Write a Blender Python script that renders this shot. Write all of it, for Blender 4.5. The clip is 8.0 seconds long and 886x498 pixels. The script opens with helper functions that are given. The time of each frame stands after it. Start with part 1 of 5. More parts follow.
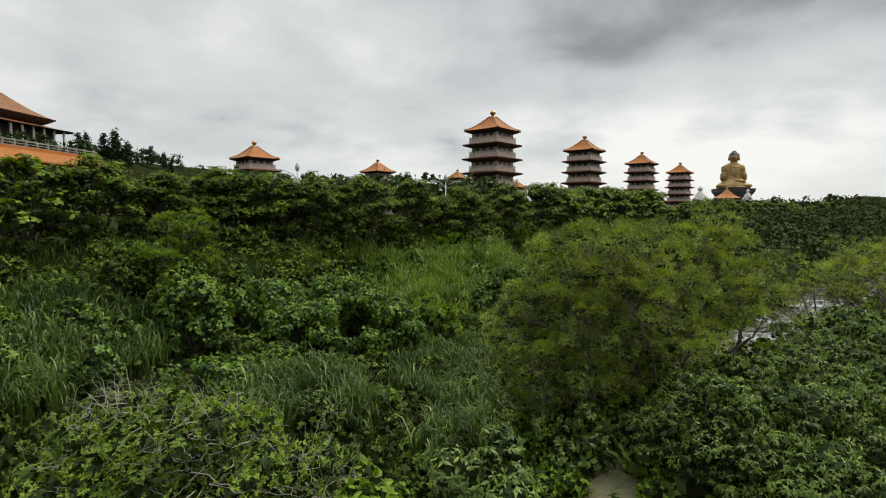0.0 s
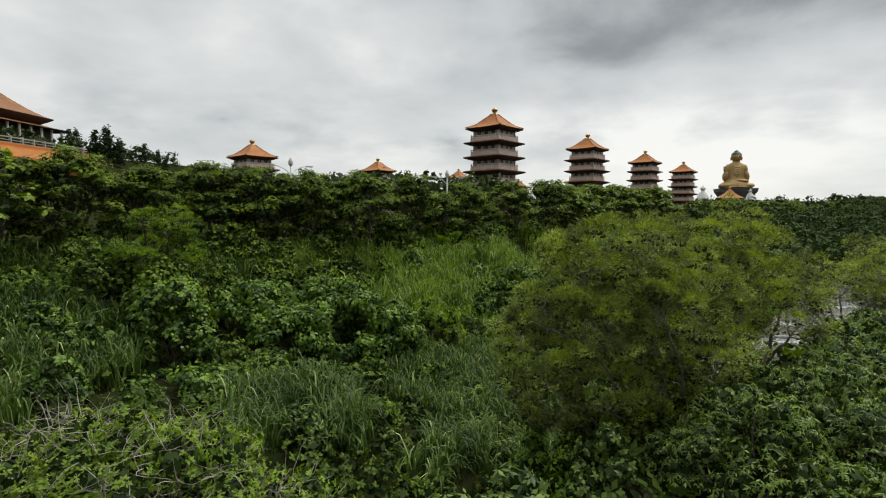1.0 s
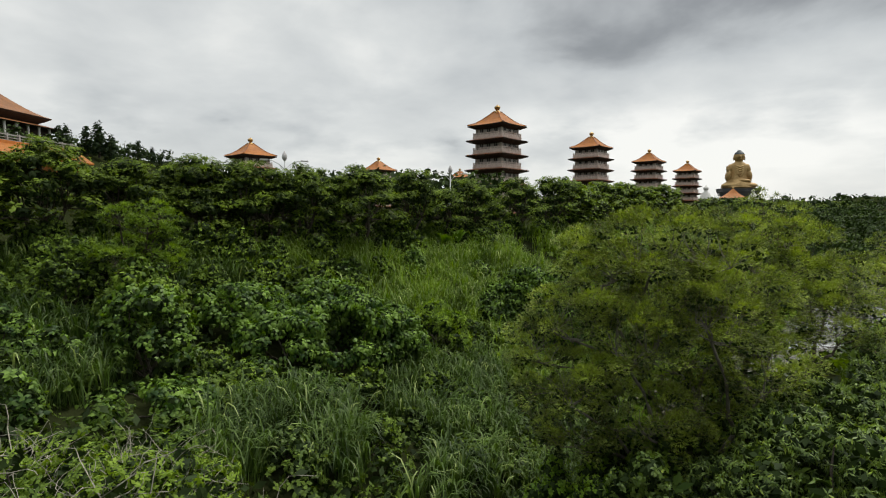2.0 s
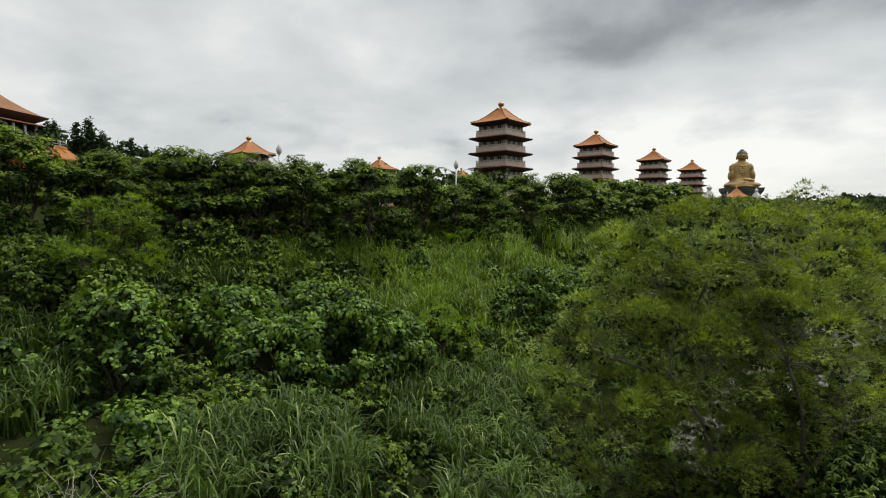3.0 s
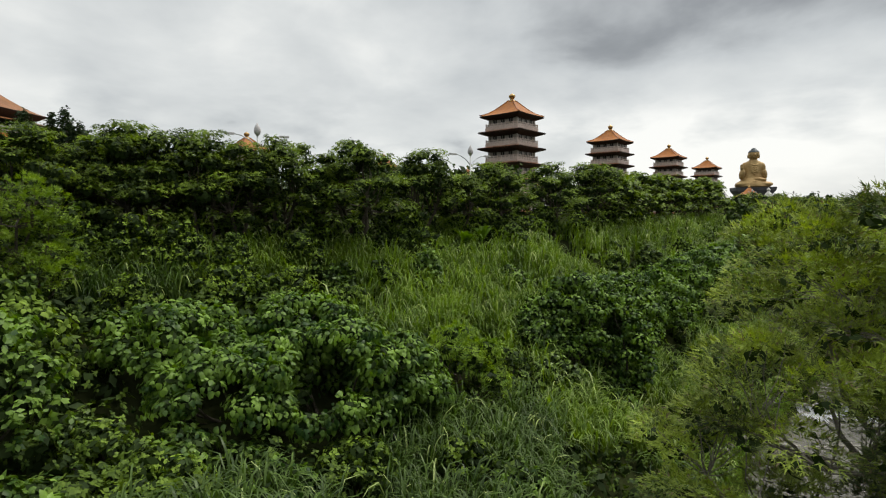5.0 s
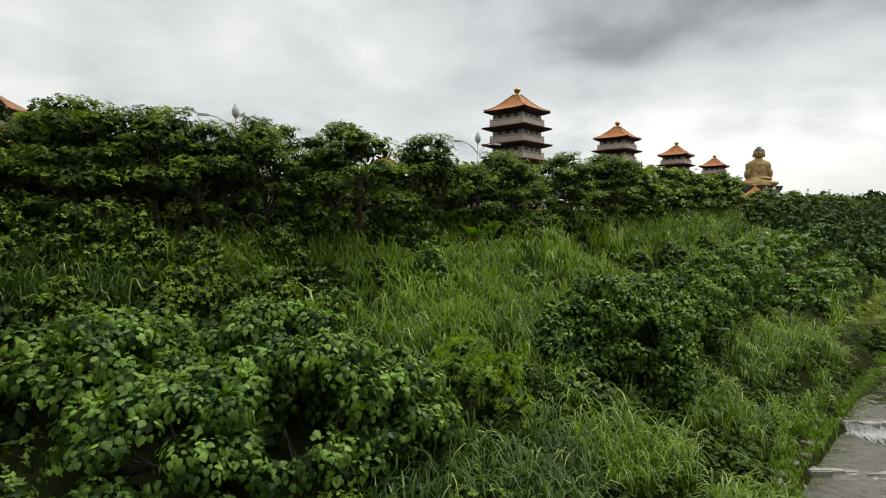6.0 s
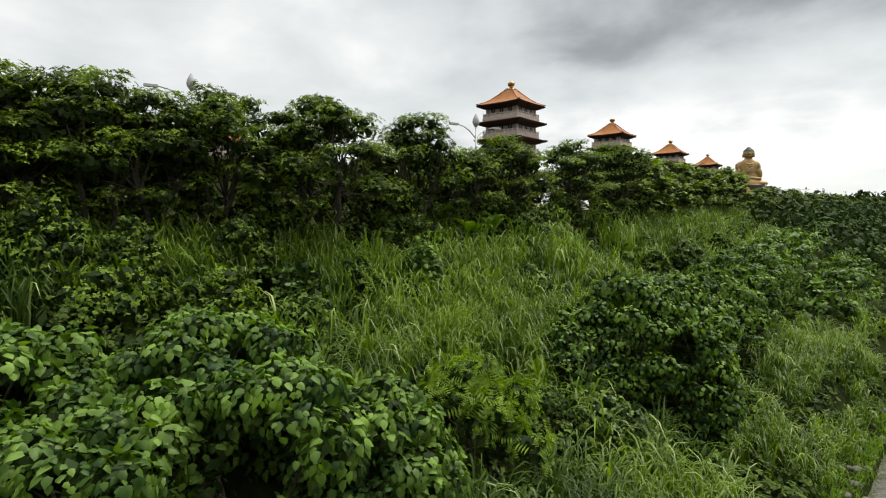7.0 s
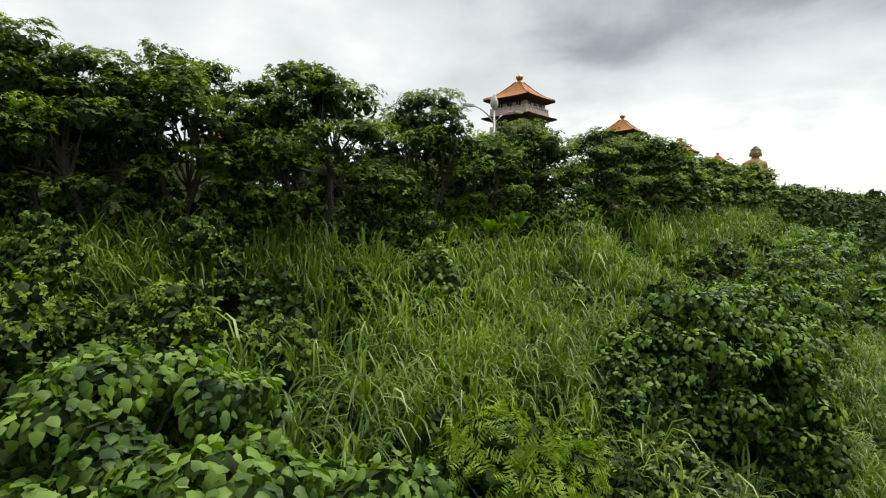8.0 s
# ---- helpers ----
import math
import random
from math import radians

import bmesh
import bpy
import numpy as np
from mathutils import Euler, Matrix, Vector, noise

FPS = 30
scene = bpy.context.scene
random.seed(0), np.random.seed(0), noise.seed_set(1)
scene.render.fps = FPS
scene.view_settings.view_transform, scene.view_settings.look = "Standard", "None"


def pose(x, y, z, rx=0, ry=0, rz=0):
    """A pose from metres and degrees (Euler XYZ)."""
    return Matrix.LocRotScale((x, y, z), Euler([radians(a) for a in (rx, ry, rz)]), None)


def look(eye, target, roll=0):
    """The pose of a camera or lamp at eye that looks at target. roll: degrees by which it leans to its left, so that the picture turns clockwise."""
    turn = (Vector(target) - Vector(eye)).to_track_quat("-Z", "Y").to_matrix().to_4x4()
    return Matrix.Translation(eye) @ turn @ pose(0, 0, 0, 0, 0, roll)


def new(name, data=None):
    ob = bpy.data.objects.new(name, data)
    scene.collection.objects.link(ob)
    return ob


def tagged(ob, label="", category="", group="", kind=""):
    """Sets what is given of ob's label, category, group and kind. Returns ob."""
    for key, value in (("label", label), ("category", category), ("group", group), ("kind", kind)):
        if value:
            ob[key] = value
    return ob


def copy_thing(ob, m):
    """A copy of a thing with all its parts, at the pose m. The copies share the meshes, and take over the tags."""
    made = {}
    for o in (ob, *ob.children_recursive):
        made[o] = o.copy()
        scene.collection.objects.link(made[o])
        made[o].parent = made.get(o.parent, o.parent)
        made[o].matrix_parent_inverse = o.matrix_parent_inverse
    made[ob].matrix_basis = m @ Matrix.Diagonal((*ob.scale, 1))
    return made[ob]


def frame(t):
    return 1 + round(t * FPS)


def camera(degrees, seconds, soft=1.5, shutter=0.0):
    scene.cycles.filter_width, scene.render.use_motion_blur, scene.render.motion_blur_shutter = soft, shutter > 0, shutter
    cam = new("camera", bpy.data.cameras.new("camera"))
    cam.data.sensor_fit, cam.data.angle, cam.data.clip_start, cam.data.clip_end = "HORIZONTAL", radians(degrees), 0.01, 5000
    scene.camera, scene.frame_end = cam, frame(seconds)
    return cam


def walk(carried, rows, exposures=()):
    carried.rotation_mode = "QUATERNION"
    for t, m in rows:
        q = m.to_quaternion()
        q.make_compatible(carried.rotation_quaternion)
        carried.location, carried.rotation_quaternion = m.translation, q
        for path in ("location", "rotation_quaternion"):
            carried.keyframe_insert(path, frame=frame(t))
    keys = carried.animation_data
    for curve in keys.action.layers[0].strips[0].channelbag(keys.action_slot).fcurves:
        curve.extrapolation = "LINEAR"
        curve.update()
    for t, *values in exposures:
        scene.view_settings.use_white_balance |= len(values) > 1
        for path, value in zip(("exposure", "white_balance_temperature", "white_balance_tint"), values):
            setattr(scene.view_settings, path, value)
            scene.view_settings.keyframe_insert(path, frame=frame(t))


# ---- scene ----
cam = camera(80.6, 8.0, 1.15)
METRES, EYE, TILT, LEAN, TURN = 30.0, 17.5, -4.5, 0.0, 0.0
ROWS = [
    (0.0, 0.0, 0.0, 0.0, 0.0, 0.0, 0.0),
    (0.5, -0.0006, 0.0433, -0.0015, 0.04, 0.02, 0.0),
    (1.0, -0.0015, 0.0881, -0.003, 0.09, 0.04, 0.02),
    (1.5, -0.0036, 0.1346, -0.0047, 0.14, 0.08, 0.03),
    (3.0, -0.0243, 0.2873, -0.0058, 0.27, 0.12, 0.12),
    (3.5, -0.03, 0.3461, -0.0046, 0.39, 0.15, 0.08),
    (4.0, -0.0351, 0.4091, -0.0039, 0.52, 0.17, 0.15),
    (4.5, -0.0394, 0.4709, -0.004, 0.67, 0.2, 0.16),
    (6.0, -0.0517, 0.6839, -0.0088, 1.08, 0.26, 0.25),
    (6.5, -0.0553, 0.7575, -0.011, 0.33, 0.24, 0.25),
    (7.0, -0.0607, 0.8343, -0.0132, 0.02, 0.27, 0.25),
    (7.5, -0.0685, 0.9148, -0.0107, 0.17, 0.26, 0.23),
    (8.0, -0.0786, 0.9958, -0.0061, 0.32, 0.27, 0.22),
]
walk(cam, [(t, pose(0, 0, EYE, TILT, LEAN, TURN) @ pose(METRES * x, METRES * y, METRES * z, 90 + pitch, roll, yaw)) for t, x, y, z, yaw, pitch, roll in ROWS],
     exposures=((0.0, 0.0), (3.5, 0.03), (6.0, 0.15), (8.0, 0.35)))

# ---------------- light ----------------
world = bpy.data.worlds.new("world")
scene.world = world
world.use_nodes = True
wn, wl = world.node_tree.nodes, world.node_tree.links
wn.clear()


def wnode(kind, **kw):
    n = wn.new(kind)
    for k, v in kw.items():
        n.inputs[k].default_value = v
    return n


def wmath(op, a, b=None, clamp=False):
    n = wn.new("ShaderNodeMath")
    n.operation, n.use_clamp = op, clamp
    for i, v in enumerate((a, b)):
        if v is None:
            continue
        if isinstance(v, (int, float)):
            n.inputs[i].default_value = v
        else:
            wl.new(v, n.inputs[i])
    return n.outputs[0]


SUN_AZ, SUN_EL, GLOW_AZ = radians(62), radians(60), radians(34)
sky = wn.new("ShaderNodeTexSky")
sky.sky_type, sky.sun_disc = "NISHITA", False
sky.sun_elevation, sky.sun_rotation = SUN_EL, SUN_AZ
tc = wn.new("ShaderNodeTexCoord")
sep = wn.new("ShaderNodeSeparateXYZ")
wl.new(tc.outputs["Generated"], sep.inputs[0])
dx, dy, dz = sep.outputs
up = wmath("ADD", wmath("MAXIMUM", dz, 0.0), 0.30)
flat = wn.new("ShaderNodeCombineXYZ")
wl.new(wmath("MULTIPLY", dx, 1.3), flat.inputs[0])
wl.new(wmath("MULTIPLY", dy, 1.3), flat.inputs[1])
wl.new(wmath("MULTIPLY", wmath("LOGARITHM", up, 2.718), 1.5), flat.inputs[2])


def wnoise(scale, detail, offset, stretch=(1, 1, 1)):
    mp = wn.new("ShaderNodeMapping")
    mp.inputs["Location"].default_value = offset
    mp.inputs["Scale"].default_value = stretch
    wl.new(flat.outputs[0], mp.inputs[0])
    n = wnode("ShaderNodeTexNoise", Scale=scale, Detail=detail, Roughness=0.52, Distortion=0.15)
    wl.new(mp.outputs[0], n.inputs["Vector"])
    return n.outputs["Fac"]


# thick stratus: wide banks, broken rolls, and a thin glow towards the veiled sun
banks = wnoise(1.4, 3.0, (7.4, 1.3, 0.0))
rolls = wnoise(3.4, 5.0, (1.7, 8.4, 0.0), (1, 0.8, 1))
toward = wmath("ADD", wmath("MULTIPLY", dx, math.sin(GLOW_AZ)), wmath("MULTIPLY", dy, math.cos(GLOW_AZ)))
low = wmath("SUBTRACT", 1.0, wmath("MULTIPLY", wmath("ABSOLUTE", wmath("SUBTRACT", dz, 0.09)), 9.0), True)
glow = wmath("MULTIPLY", wmath("POWER", wmath("MAXIMUM", toward, 0.0), 5.0), low)
high = wmath("MULTIPLY", wmath("POWER", wmath("MAXIMUM", toward, 0.0), 8.0),
             wmath("MULTIPLY", wmath("SUBTRACT", dz, 0.17), 5.0, True))
shade = wmath("ADD", wmath("MULTIPLY", banks, 0.30), wmath("MULTIPLY", rolls, 0.40))
shade = wmath("ADD", wmath("ADD", shade, 0.205), wmath("MULTIPLY", high, 0.50))
shade = wmath("SUBTRACT", shade, wmath("MULTIPLY", glow, 0.18))
heap_map = wn.new("ShaderNodeMapping")
heap_map.inputs["Location"].default_value, heap_map.inputs["Scale"].default_value = (0.4, 0.2, 0.0), (1.0, 1.0, 2.6)
wl.new(tc.outputs["Generated"], heap_map.inputs[0])
heap = wnode("ShaderNodeTexNoise", Scale=5.2, Detail=5.0, Roughness=0.5)
wl.new(heap_map.outputs[0], heap.inputs["Vector"])
heaps = wmath("MULTIPLY", wmath("SUBTRACT", heap.outputs["Fac"], 0.50), 5.0, True)
belt = wmath("SUBTRACT", 1.0, wmath("MULTIPLY", wmath("ABSOLUTE", wmath("SUBTRACT", dz, 0.13)), 8.0), True)
shade = wmath("ADD", shade, wmath("MULTIPLY", wmath("MULTIPLY", heaps, belt), 0.17))
ramp = wn.new("ShaderNodeValToRGB")
wl.new(shade, ramp.inputs[0])
els = ramp.color_ramp.elements
els[0].position, els[0].color = 0.42, (0.97, 0.97, 0.93, 1)
els[1].position, els[1].color = 0.92, (0.17, 0.185, 0.19, 1)
for at, c in ((0.56, (0.72, 0.74, 0.73, 1)), (0.68, (0.56, 0.585, 0.59, 1)), (0.79, (0.31, 0.325, 0.335, 1))):
    e = els.new(at)
    e.color = c
veil = wn.new("ShaderNodeMixRGB")
veil.inputs[0].default_value = 0.93
dim = wn.new("ShaderNodeMixRGB")
dim.blend_type, dim.inputs[0].default_value = "MULTIPLY", 1.0
dim.inputs[2].default_value = (0.09, 0.09, 0.09, 1)
wl.new(sky.outputs[0], dim.inputs[1])
wl.new(dim.outputs[0], veil.inputs[1])
wl.new(ramp.outputs[0], veil.inputs[2])
bg = wnode("ShaderNodeBackground")
wl.new(veil.outputs[0], bg.inputs["Color"])
# an overcast sky grows brighter towards the zenith
# and dims on the side away from the veiled sun
over = wmath("ADD", 1.0, wmath("MULTIPLY", wmath("MAXIMUM", wmath("SUBTRACT", dz, 0.36), 0.0), 2.4))
side = wmath("ADD", 0.36, wmath("MULTIPLY", wmath("ADD", wmath("MULTIPLY", toward, 0.9), 0.75, True), 0.64))
side = wmath("MAXIMUM", side, wmath("MULTIPLY", dz, 1.1, True))
wl.new(wmath("MULTIPLY", over, side), bg.inputs["Strength"])
wo = wn.new("ShaderNodeOutputWorld")
wl.new(bg.outputs[0], wo.inputs["Surface"])

sun_data = bpy.data.lights.new("sun", "SUN")
sun_data.energy, sun_data.angle, sun_data.color = 2.3, radians(26), (1.0, 0.95, 0.86)
sun = new("sun", sun_data)
sun_dir = Vector((math.sin(SUN_AZ) * math.cos(SUN_EL), math.cos(SUN_AZ) * math.cos(SUN_EL), math.sin(SUN_EL)))
sun.matrix_world = look(sun_dir * 100, (0, 0, 0))

# ---------------- materials ----------------


def material(name):
    m = bpy.data.materials.new(name)
    m.use_nodes = True
    return m, m.node_tree.nodes, m.node_tree.links, m.node_tree.nodes["Principled BSDF"]


def surface(name, c1, c2, scale=1.0, rough=0.7, metal=0.0, bump=0.1, detail=6.0, fine=None, gloss=0.2):
    """A solid surface: two colours mixed by a coarse noise, darkened by a fine one, with relief."""
    m, n, l, p = material(name)
    geo = n.new("ShaderNodeNewGeometry")
    a = n.new("ShaderNodeTexNoise")
    a.inputs["Scale"].default_value, a.inputs["Detail"].default_value = scale, detail
    b = n.new("ShaderNodeTexNoise")
    b.inputs["Scale"].default_value, b.inputs["Detail"].default_value = fine or scale * 14, 4.0
    for x in (a, b):
        l.new(geo.outputs["Position"], x.inputs["Vector"])
    ra = n.new("ShaderNodeMapRange")
    ra.inputs[1].default_value, ra.inputs[2].default_value = 0.3, 0.7
    l.new(a.outputs["Fac"], ra.inputs[0])
    mix = n.new("ShaderNodeMixRGB")
    mix.inputs[1].default_value, mix.inputs[2].default_value = (*c1, 1), (*c2, 1)
    l.new(ra.outputs[0], mix.inputs[0])
    fin = n.new("ShaderNodeMapRange")
    fin.inputs[1].default_value, fin.inputs[2].default_value = 0.25, 0.75
    fin.inputs[3].default_value, fin.inputs[4].default_value = 0.72, 1.2
    l.new(b.outputs["Fac"], fin.inputs[0])
    mul = n.new("ShaderNodeVectorMath")
    mul.operation = "SCALE"
    l.new(mix.outputs[0], mul.inputs[0])
    l.new(fin.outputs[0], mul.inputs["Scale"])
    l.new(mul.outputs[0], p.inputs["Base Color"])
    p.inputs["Roughness"].default_value, p.inputs["Metallic"].default_value = rough, metal
    p.inputs["Specular IOR Level"].default_value = gloss
    bp = n.new("ShaderNodeBump")
    bp.inputs["Strength"].default_value, bp.inputs["Distance"].default_value = bump, 0.1
    l.new(b.outputs["Fac"], bp.inputs["Height"])
    l.new(bp.outputs[0], p.inputs["Normal"])
    return m


def leafy(name, dark, light, thin=0.35, rough=0.45, patch=0.35, odd=None, odd_share=0.0, vary=0.6, blotch=(-0.1, 0.55), sheen=0.16):
    """Leaves: each leaf its own tone between dark and light, wider patches of tone, some light through the blade."""
    m, n, l, p = material(name)
    geo = n.new("ShaderNodeNewGeometry")
    noi = n.new("ShaderNodeTexNoise")
    noi.inputs["Scale"].default_value, noi.inputs["Detail"].default_value = patch, 3.0
    l.new(geo.outputs["Position"], noi.inputs["Vector"])
    mr = n.new("ShaderNodeMapRange")
    mr.inputs[1].default_value, mr.inputs[2].default_value = 0.32, 0.68
    mr.inputs[3].default_value, mr.inputs[4].default_value = blotch
    l.new(noi.outputs["Fac"], mr.inputs[0])
    add = n.new("ShaderNodeMath")
    add.operation, add.use_clamp = "ADD", True
    l.new(mr.outputs[0], add.inputs[1])
    ml = n.new("ShaderNodeMath")
    ml.operation = "MULTIPLY"
    ml.inputs[1].default_value = vary
    l.new(geo.outputs["Random Per Island"], ml.inputs[0])
    l.new(ml.outputs[0], add.inputs[0])
    mix = n.new("ShaderNodeMixRGB")
    mix.inputs[1].default_value, mix.inputs[2].default_value = (*dark, 1), (*light, 1)
    l.new(add.outputs[0], mix.inputs[0])
    col = mix.outputs[0]
    if odd:
        gt = n.new("ShaderNodeMath")
        gt.operation = "GREATER_THAN"
        gt.inputs[1].default_value = 1 - odd_share
        l.new(geo.outputs["Random Per Island"], gt.inputs[0])
        mo = n.new("ShaderNodeMixRGB")
        mo.inputs[2].default_value = (*odd, 1)
        l.new(gt.outputs[0], mo.inputs[0])
        l.new(col, mo.inputs[1])
        col = mo.outputs[0]
    l.new(col, p.inputs["Base Color"])
    p.inputs["Roughness"].default_value = rough
    p.inputs["Specular IOR Level"].default_value = sheen
    tr = n.new("ShaderNodeBsdfTranslucent")
    sat = n.new("ShaderNodeHueSaturation")
    sat.inputs["Saturation"].default_value, sat.inputs["Value"].default_value = 1.2, 1.5
    l.new(col, sat.inputs["Color"])
    l.new(sat.outputs[0], tr.inputs["Color"])
    mx = n.new("ShaderNodeMixShader")
    mx.inputs[0].default_value = thin
    l.new(p.outputs[0], mx.inputs[1])
    l.new(tr.outputs[0], mx.inputs[2])
    l.new(mx.outputs[0], n["Material Output"].inputs["Surface"])
    return m


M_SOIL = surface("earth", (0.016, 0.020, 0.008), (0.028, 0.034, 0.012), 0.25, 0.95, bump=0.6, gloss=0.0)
M_PATH = surface("mossy_earth", (0.085, 0.095, 0.048), (0.16, 0.14, 0.085), 0.9, 0.95, bump=0.6)
M_BARK = surface("bark", (0.055, 0.045, 0.035), (0.11, 0.095, 0.075), 1.5, 0.9, bump=0.8)
M_PALE = surface("pale_bark", (0.10, 0.09, 0.075), (0.22, 0.20, 0.17), 2.0, 0.85, bump=0.6)
M_TWIG = surface("dry_twig", (0.22, 0.20, 0.16), (0.36, 0.34, 0.28), 2.0, 0.9, bump=0.3)
M_RIDGE = leafy("ridge_foliage", (0.014, 0.029, 0.005), (0.215, 0.308, 0.036), 0.30, 0.55, patch=1.0, vary=0.34, blotch=(-0.24, 0.86))
M_BROAD = leafy("broad_leaves", (0.022, 0.054, 0.011), (0.202, 0.322, 0.052), 0.28, 0.42, patch=1.0, vary=0.45, blotch=(-0.25, 0.72), sheen=0.20)
M_FRESH = leafy("fresh_leaves", (0.055, 0.110, 0.012), (0.25, 0.37, 0.036), 0.36, 0.55, patch=0.8)
M_FEATHER = leafy("feathery_foliage", (0.040, 0.056, 0.019), (0.310, 0.395, 0.064), 0.26, 0.65, patch=0.9, odd=(0.14, 0.11, 0.06), odd_share=0.06, vary=0.40, blotch=(-0.36, 0.88))
M_SPRAY = leafy("light_sprays", (0.040, 0.078, 0.013), (0.235, 0.340, 0.044), 0.30, 0.6, patch=0.6, vary=0.5, blotch=(-0.15, 0.7))
M_SHRUB = leafy("shrub_leaves", (0.026, 0.055, 0.009), (0.185, 0.275, 0.034), 0.24, 0.55, patch=0.5)
# cane grass in two tones: hue differs, and brighter or dimmer light is coloured in
M_GRASS_LIT = leafy("lit_cane_grass", (0.042, 0.080, 0.013), (0.215, 0.312, 0.054), 0.34, 0.42, patch=0.3, odd=(0.34, 0.41, 0.15), odd_share=0.07, sheen=0.26)
M_GRASS_SHADED = leafy("tall_grass", (0.017, 0.036, 0.008), (0.108, 0.172, 0.036), 0.26, 0.42, patch=0.3,
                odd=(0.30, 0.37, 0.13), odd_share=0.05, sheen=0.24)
# near-black leaves inside the clumps: shade between outer leaves put into colour
M_INNER_SHADE = leafy("inner_shade_leaves", (0.010, 0.020, 0.004), (0.030, 0.052, 0.010), 0.1, 0.7, patch=1.5)
M_BANK = leafy("glossy_bank_leaves", (0.032, 0.060, 0.017), (0.215, 0.310, 0.066), 0.34, 0.42, patch=0.7, odd=(0.24, 0.32, 0.045), odd_share=0.06, sheen=0.30)
M_HERB = leafy("low_herbs", (0.016, 0.036, 0.006), (0.115, 0.175, 0.021), 0.24, 0.6, patch=0.3)
M_MEADOW = leafy("bank_grass", (0.07, 0.14, 0.012), (0.20, 0.32, 0.03), 0.35, 0.6, patch=0.6)
M_FAR = leafy("far_foliage", (0.022, 0.045, 0.012), (0.085, 0.13, 0.03), 0.2, 0.7, patch=0.08)
M_CYPRESS = leafy("conifer_foliage", (0.010, 0.022, 0.010), (0.03, 0.05, 0.02), 0.15, 0.7, patch=0.2)
M_TILE = surface("orange_roof_tiles", (0.27, 0.088, 0.010), (0.37, 0.130, 0.016), 0.8, 0.5, bump=0.5, fine=5)
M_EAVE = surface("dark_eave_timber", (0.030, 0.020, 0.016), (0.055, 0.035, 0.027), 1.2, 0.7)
M_STONE = surface("grey_stone_wall", (0.38, 0.33, 0.29), (0.48, 0.43, 0.38), 0.5, 0.8, bump=0.3)
M_RAIL = surface("pink_grey_rail", (0.58, 0.49, 0.44), (0.70, 0.61, 0.55), 0.9, 0.75)
M_WINDOW = surface("dark_window", (0.018, 0.016, 0.016), (0.04, 0.035, 0.032), 0.6, 0.25)
M_GOLD = surface("gilt", (0.34, 0.21, 0.075), (0.48, 0.31, 0.12), 2.0, 0.42, 0.7)
M_BRONZE = surface("statue_bronze", (0.34, 0.22, 0.09), (0.52, 0.36, 0.16), 0.10, 0.5, 0.2, bump=0.4, fine=0.9)


def hair_tint(m):
    """The statue's crown of dark curls above its gilt face."""
    n, l = m.node_tree.nodes, m.node_tree.links
    p = n["Principled BSDF"]
    old = p.inputs["Base Color"].links[0].from_socket
    xyz = n.new("ShaderNodeSeparateXYZ")
    l.new(n.new("ShaderNodeTexCoord").outputs["Object"], xyz.inputs[0])

    def over(value, limit, op="GREATER_THAN"):
        q = n.new("ShaderNodeMath")
        q.operation = op
        if isinstance(value, bpy.types.NodeSocket):
            l.new(value, q.inputs[0])
        if isinstance(limit, bpy.types.NodeSocket):
            l.new(limit, q.inputs[1])
        else:
            q.inputs[1].default_value = limit
        return q.outputs[0]
    back = over(over(xyz.outputs[2], 36.0), over(xyz.outputs[1], 0.6), "MULTIPLY")
    mask = over(back, over(xyz.outputs[2], 38.6), "MAXIMUM")
    mix = n.new("ShaderNodeMixRGB")
    mix.inputs[2].default_value = (0.03, 0.04, 0.045, 1)
    l.new(mask, mix.inputs[0])
    l.new(old, mix.inputs[1])
    l.new(mix.outputs[0], p.inputs["Base Color"])


hair_tint(M_BRONZE)
M_WHITE = surface("white_stone", (0.55, 0.54, 0.50), (0.68, 0.67, 0.63), 0.4, 0.7)
M_DARKSTONE = surface("dark_pedestal_stone", (0.06, 0.06, 0.065), (0.10, 0.10, 0.105), 0.15, 0.6)
M_BALUSTER = surface("weathered_grey_balustrade", (0.24, 0.235, 0.22), (0.34, 0.33, 0.31), 0.8, 0.85)
M_OLDTILE = surface("weathered_hall_tiles", (0.17, 0.070, 0.022), (0.25, 0.105, 0.035), 0.3, 0.6, bump=0.5, fine=4)
M_ORANGE = surface("orange_rendered_wall", (0.40, 0.13, 0.028), (0.50, 0.18, 0.045), 0.4, 0.75)
M_RIDGECAP = surface("ridge_cap_tiles", (0.20, 0.065, 0.02), (0.27, 0.095, 0.03), 1.0, 0.55)
M_METAL = surface("galvanised_post", (0.42, 0.43, 0.43), (0.52, 0.53, 0.53), 3.0, 0.45, 0.3)
M_LAMP = surface("frosted_lamp_bud", (0.42, 0.40, 0.40), (0.55, 0.53, 0.53), 4.0, 0.5)
M_ROCK = surface("river_stone", (0.13, 0.12, 0.10), (0.27, 0.25, 0.21), 1.5, 0.85, bump=0.6)
M_CONC = surface("weathered_concrete", (0.22, 0.21, 0.18), (0.33, 0.31, 0.27), 0.8, 0.9, bump=0.4)


